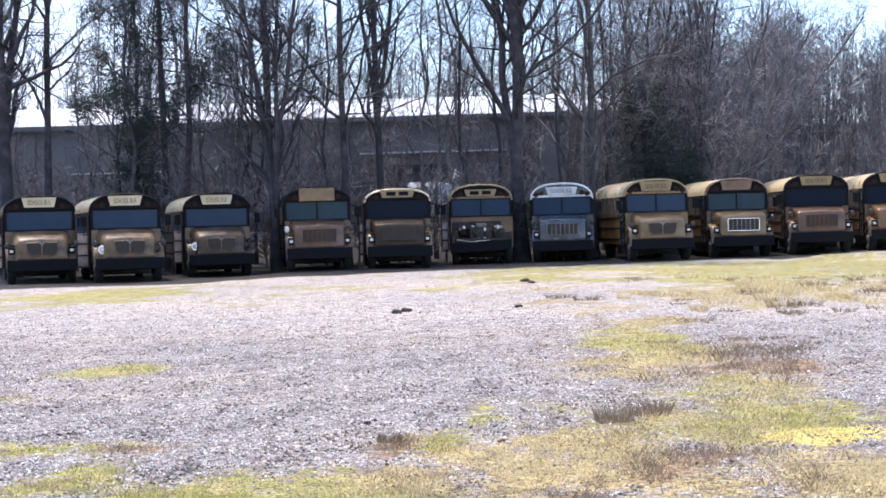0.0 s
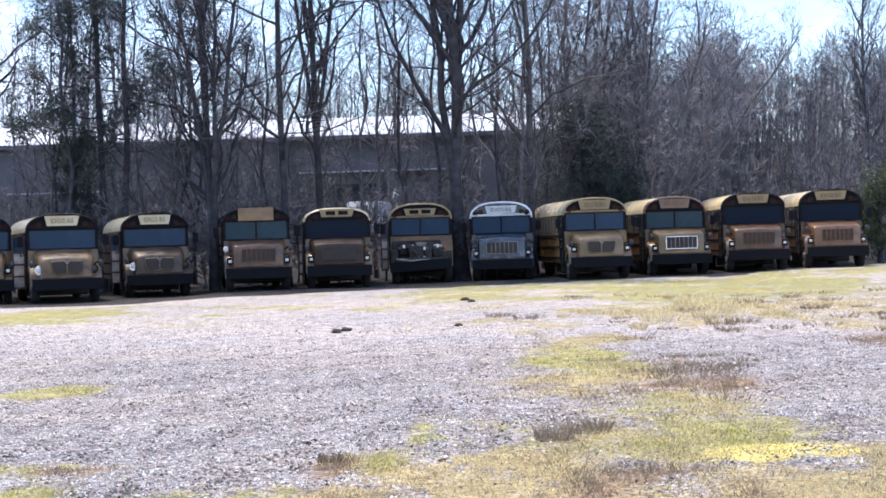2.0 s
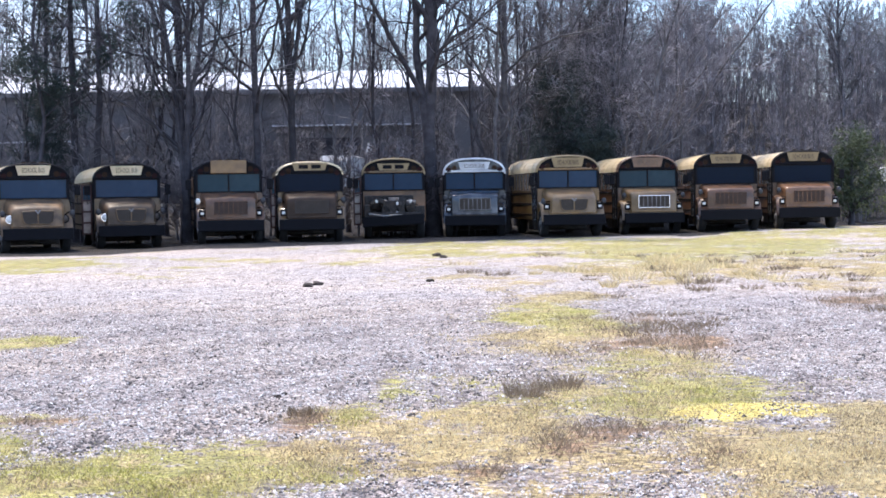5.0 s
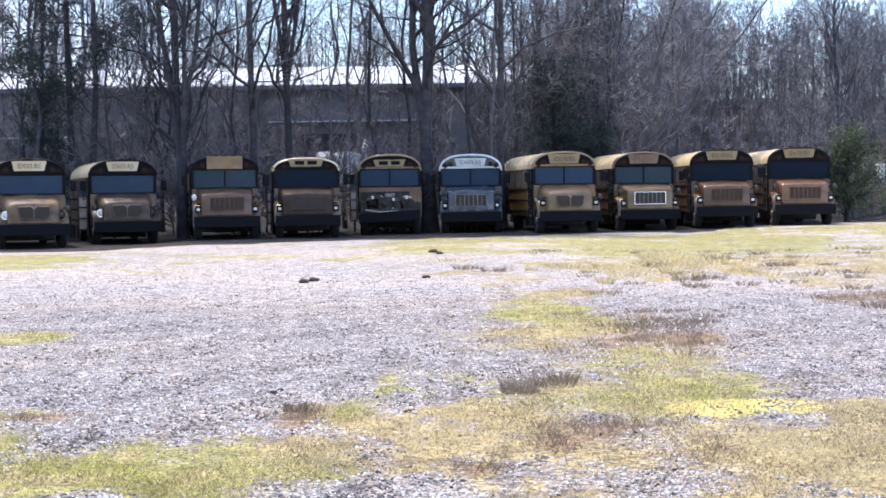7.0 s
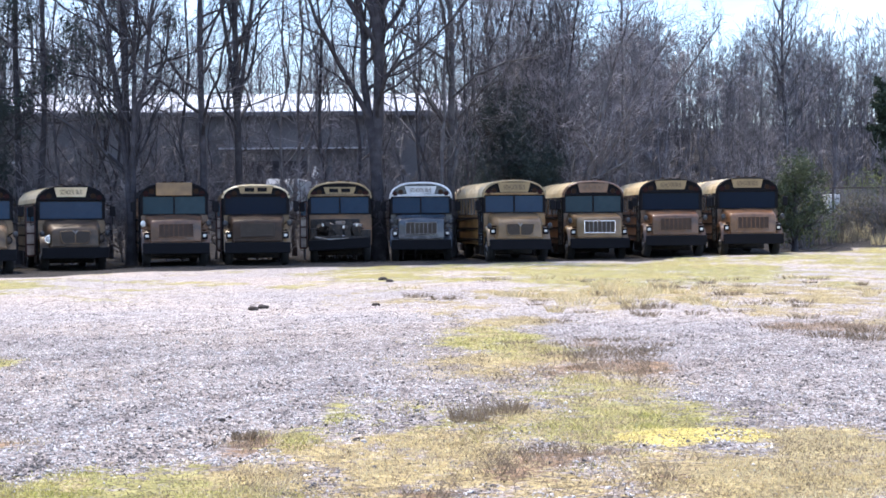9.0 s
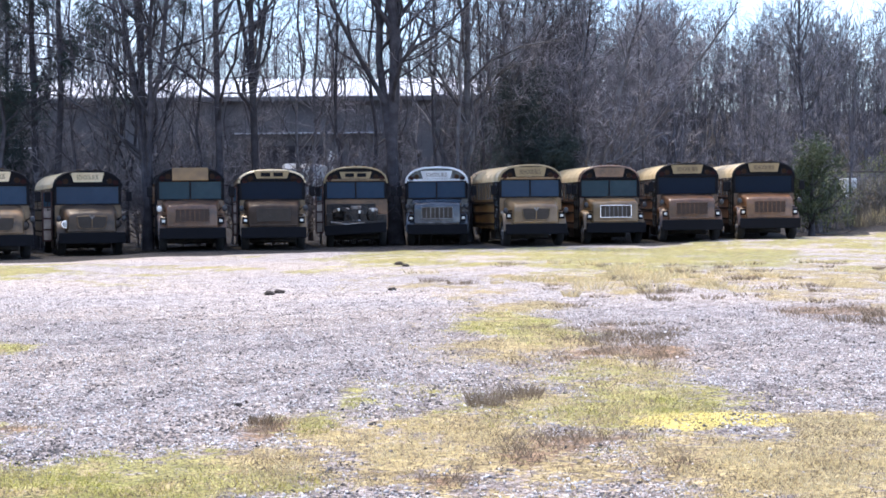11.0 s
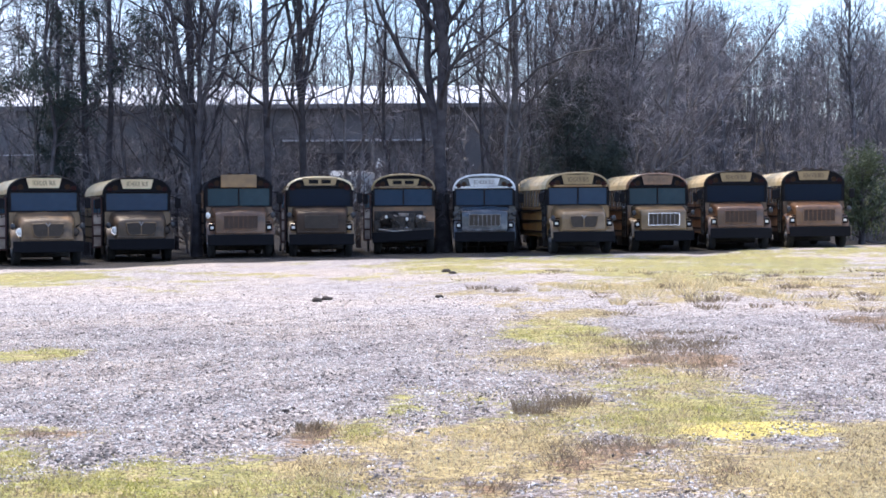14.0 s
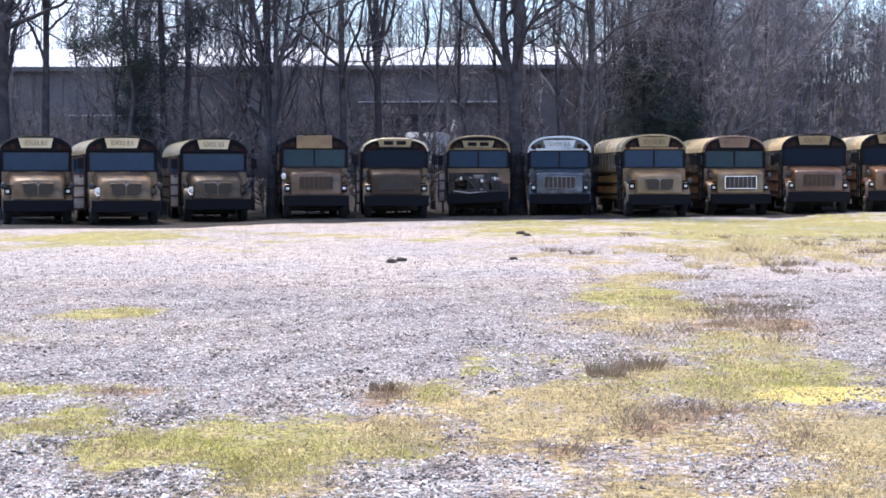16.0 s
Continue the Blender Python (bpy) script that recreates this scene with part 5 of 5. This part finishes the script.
def fence_brush(seed, x, y, width, height, leaves, mat, label):
    """A tangled heap of vines and stalks that has grown over the fence."""
    r = np.random.RandomState(seed)
    root = tagged(new("vine_thicket"), label, "shrub", "vines over the fence")
    root.location = (x, y, float(rise(x, y)) - 0.05)
    lines = []
    n = int(34 * width)
    t = np.linspace(0, 1, 5)[None, :]
    bx, by = r.uniform(-width / 2, width / 2, n)[:, None], r.normal(0, 0.25, n)[:, None]
    h = (height * r.uniform(0.45, 1.05, n))[:, None]
    sway = r.normal(0, 0.45, n)[:, None]
    px = bx + sway * t ** 1.6 + r.normal(0, 0.05, (n, 5))
    py = by + r.normal(0, 0.3, n)[:, None] * t ** 1.6
    pz = h * (t - 0.22 * np.abs(sway) * t ** 3)
    P = np.stack([px, py, pz], -1)
    lines.append((P, np.repeat(0.016 * (1 - 0.6 * t), n, axis=0)))
    v, f = tubes(lines, 3)
    array_mesh("branchwork", v, f, SCRUB, root)
    k = r.randint(0, n, leaves)
    s = r.randint(1, 5, leaves)
    v, f = leaf_cloud(r, P[k, s], 16, 0.075, 0.15, 0.34)
    array_mesh("foliage", v, f, mat, root)
    return root


for k, (x, y, w, h, n) in enumerate(((21.2, 75.9, 1.6, 1.9, 60), (22.5, 75.6, 2.0, 2.2, 85), (24.3, 75.8, 2.4, 2.3, 95), (19.4, 75.0, 1.2, 1.4, 30), (26.6, 75.8, 2.6, 2.3, 90))):
    fence_brush(300 + k, x, y, w, h, n, VINE_M, "grey-brown dry vines heaped over the fence")
for k, (x, y, w, h, n) in enumerate(((23.0, 77.9, 2.4, 2.9, 120), (25.3, 78.2, 2.6, 3.0, 120), (19.0, 72.6, 1.6, 2.8, 80), (17.6, 71.6, 1.6, 3.5, 80))):
    fence_brush(320 + k, x, y, w, h, n, BRIAR_M, "green leafy briars grown up along the fence")


# ---- weeds, tufts and clods on the lot ----
def blades(r, n, radius, height, width, lean):
    a, d = r.uniform(0, 6.283, n), radius * np.sqrt(r.uniform(0, 1, n))
    b = np.stack([d * np.cos(a), d * np.sin(a), np.zeros(n)], 1)
    h = height * r.uniform(0.45, 1.1, n)
    la = a + r.normal(0, 0.7, n)
    tip = b + np.stack([np.cos(la) * lean * h, np.sin(la) * lean * h, h], 1)
    mid = b * 0.45 + tip * 0.55 + np.array([0, 0, 0.08]) * h[:, None]
    w = r.uniform(0, 6.283, n)
    q = np.stack([np.cos(w), np.sin(w), np.zeros(n)], 1) * width
    V = np.stack([b - q, b + q, mid + q * 0.8, mid - q * 0.8, tip + q * 0.2, tip - q * 0.2], 1)
    i = np.arange(n)[:, None] * 6
    F = np.concatenate([i + np.array([[0, 1, 2, 3]]), i + np.array([[3, 2, 4, 5]])])
    return V.reshape(-1, 3), F


def weed(name, seed, x, y, n, radius, height, mat, label, lean=0.5, width=0.004):
    r = np.random.RandomState(seed)
    v, f = blades(r, n, radius, height, width, lean)
    ob = array_mesh(name, v, f, mat)
    ob.location = (x, y, float(rise(x, y)) - 0.01)
    return tagged(ob, label, "weeds", "weeds on the lot", "stuff")


weed("dead_weed_clump", 1, 0.62, 12.95, 330, 0.15, 0.17, WEED_M, "clump of dead grey-brown weed stalks on the gravel", 0.45, 0.0016)
weed("dead_weed_clump", 2, 0.92, 13.3, 200, 0.17, 0.13, WEED_M, "clump of dead grey-brown weed stalks on the gravel", 0.5, 0.0018)
weed("dead_weed_clump", 3, 1.02, 13.6, 130, 0.11, 0.10, WEED_M, "low clump of dead brown weeds on the gravel", 0.6)
weed("dead_weed_clump", 4, -1.06, 12.1, 140, 0.08, 0.08, WEED_M, "small clump of dead brown weeds on the gravel", 0.6)
rw = random.Random(21)
for k in range(34):
    weed("straw_tussock", 100 + k, rw.gauss(4.4, 1.6), rw.gauss(33.5, 2.4), 90, rw.uniform(0.12, 0.45), rw.uniform(0.06, 0.19), STRAW_M, "pale straw-coloured grass tussock", 0.8, 0.007)
for k, (x, y) in enumerate(((4.44, 33.4), (4.34, 28.6), (4.75, 28.9), (6.18, 36.5), (1.15, 32.9), (0.61, 33.9), (6.97, 33.6), (5.82, 21.6), (6.24, 21.2), (6.6, 22.5))):
    weed("dead_weed_clump", 150 + k, x, y, 110, 0.30, 0.13, WEED_M, "low clump of dead brown weeds on the gravel", 0.7, 0.006)
for k in range(26):
    weed("dead_weed_clump", 180 + k, rw.gauss(2.6, 0.45), rw.gauss(19.3, 1.3), 60, 0.2, 0.07, WEED_M, "low clump of dead brown weeds on the gravel", 0.8, 0.005)
rz = random.Random(33)
for k in range(44):                                            # dark dead stalks scattered in the straw band
    weed("dead_weed_clump", 400 + k, rz.uniform(2.2, 11.0), rz.uniform(25.0, 44.0), 46, rz.uniform(0.12, 0.4), rz.uniform(0.05, 0.12), WEED_M, "low clump of dead brown weeds on the gravel", 0.9, 0.008)
for k in range(30):
    weed("straw_tussock", 460 + k, rz.uniform(3.0, 11.5), rz.uniform(31.0, 43.0), 70, rz.uniform(0.15, 0.4), rz.uniform(0.05, 0.16), STRAW_M, "pale straw-coloured grass tussock", 0.8, 0.008)
for k in range(16):                                            # weeds along an old wheel rut
    f = k / 15
    weed("dead_weed_clump", 240 + k, -2.58 - 0.51 * f + rw.gauss(0, 0.03), 9.45 + 4.95 * f, 26, 0.07, 0.03, WEED_M, "low dead weeds along an old wheel rut", 0.9, 0.003)
for k in range(24):
    weed("tall_dry_grass", 210 + k, rw.uniform(20.0, 26.0), rw.uniform(71.5, 75.0), 70, rw.uniform(0.3, 0.6), rw.uniform(0.35, 0.9), STRAW_M if k % 3 == 0 else VINE_M, "tall pale dry grass before the fence", 0.35, 0.012)


def clod(seed, x, y, size):
    r = random.Random(seed)
    bm = fresh()
    g = bmesh.ops.create_icosphere(bm, subdivisions=2, radius=size)
    for v in g["verts"]:
        v.co *= r.uniform(0.75, 1.2)
        v.co.z *= 0.55
    ob = part("soil_clod", bm, CLOD_M, None)
    ob.location = (x, y, float(rise(x, y)) + size * 0.2)
    return tagged(ob, "dark clod of soil lying on the gravel", "clod", "clods on the lot")


for k, (x, y, s) in enumerate(((-0.15, 44.0, 0.12), (0.02, 42.8, 0.10), (-2.40, 29.4, 0.10), (-2.26, 29.9, 0.10), (-0.24, 31.0, 0.08), (-1.34, 13.2, 0.035), (-1.30, 13.4, 0.025))):
    clod(k, x, y, s)


# ---- loose gravel and grass: too many to count ----
def scatter(r, n, near, far):
    """Places on the lot, denser towards the near edge."""
    y = near * (far / near) ** r.uniform(0, 1, n)
    return (r.uniform(-0.37, 0.33, n) * y), y


rg = np.random.RandomState(40)
sx, sy = scatter(rg, 150000, 7.2, 50.0)
g_, y_, s_, b_, _l = fields(sx, sy)
keep = rg.uniform(0, 1, len(sx)) > np.clip(2.2 * np.maximum(np.maximum(g_, s_), b_) - 0.25, 0, 0.99)
keep &= rg.uniform(0, 1, len(sx)) > 0.8 * ramp01(sy, 22, 56)
sx, sy = sx[keep], sy[keep]
order = np.argsort(waves(sx, sy, 61, 0.22) + 0.9 * waves(sx, sy, 62, 0.09) + rg.normal(0, 0.55, len(sx)))
sx, sy = sx[order], sy[order]                                   # darker stones lie in loose clusters
m = len(sx)
rad = np.minimum(rg.gamma(4.0, 0.0018, m) + 0.003, 0.022)
octa = np.array([[1, 0, 0], [0, 1, 0], [-1, 0, 0], [0, -1, 0], [0, 0, 1], [0, 0, -0.4]], float)
V = octa[None] * rg.uniform(0.6, 1.3, (m, 6, 1)) * rad[:, None, None]
ca, sa = np.cos(rg.uniform(0, 6.28, m)), np.sin(rg.uniform(0, 6.28, m))
X = V[:, :, 0] * ca[:, None] - V[:, :, 1] * sa[:, None]
Y = V[:, :, 0] * sa[:, None] + V[:, :, 1] * ca[:, None]
tx, ty = rg.normal(0, 0.3, m), rg.normal(0, 0.3, m)
Z = V[:, :, 2] * 0.75 + X * tx[:, None] + Y * ty[:, None]
V = np.stack([X + sx[:, None], Y + sy[:, None], Z + (rise(sx, sy) + rad * 0.15)[:, None]], -1).reshape(-1, 3)
tri = np.array([[0, 1, 4], [1, 2, 4], [2, 3, 4], [3, 0, 4], [1, 0, 5], [2, 1, 5], [3, 2, 5], [0, 3, 5]])
F = (np.arange(m)[:, None, None] * 6 + tri[None]).reshape(-1, 3)
split = 8 * int(m * 0.72)
tagged(array_mesh("gravel", V, F[:split], STONE_M), "loose pale grey crushed stones", "gravel", kind="stuff")
tagged(array_mesh("dark_gravel", V, F[split:], DARK_STONE), "scattered darker stones among the gravel", "gravel", kind="stuff")


def sward(name, seed, n, near, far, which, mat, height, label, sel):
    r = np.random.RandomState(seed)
    x, y = scatter(r, n, near, far)
    f = fields(x, y)
    w = np.clip(f[which] - (0.6 * f[3] if which != 3 else 0), 0, 1)
    k = r.uniform(0, 1, n) < w ** 1.2 * sel * np.clip(0.55 + 1.1 * waves(x, y, seed, 0.25), 0.08, 1)
    x, y = x[k], y[k]
    n = len(x)
    h = height * r.uniform(0.4, 1.2, n)
    a = r.uniform(0, 6.283, n)
    q = np.stack([np.cos(a), np.sin(a), np.zeros(n)], 1) * (0.0024 + 0.00014 * y)[:, None]
    b = np.stack([x, y, rise(x, y) - 0.004], 1)
    l = r.uniform(0, 6.283, n)
    tip = b + np.stack([np.cos(l) * h * 0.8, np.sin(l) * h * 0.8, h], 1)
    V = np.stack([b - q, b + q, tip], 1).reshape(-1, 3)
    tagged(array_mesh(name, V, np.arange(n * 3).reshape(-1, 3), mat), label, "grass", kind="stuff")


sward("winter_grass", 51, 330000, 7.2, 30.0, 0, GRASS_M, 0.030, "short yellow-green winter grass", 0.9)
sward("straw_grass", 52, 330000, 7.2, 40.0, 2, STRAW_M, 0.032, "short straw-coloured dead grass", 0.9)
sward("dark_stems", 54, 260000, 7.2, 28.0, 0, WEED_M, 0.028, "short dark dead stems in the grass", 0.5)
sward("dark_stems", 55, 260000, 7.2, 28.0, 2, WEED_M, 0.028, "short dark dead stems in the straw", 0.7)
sward("brown_weeds", 53, 200000, 9.0, 26.0, 3, WEED_M, 0.07, "low brown dead weeds", 0.8)
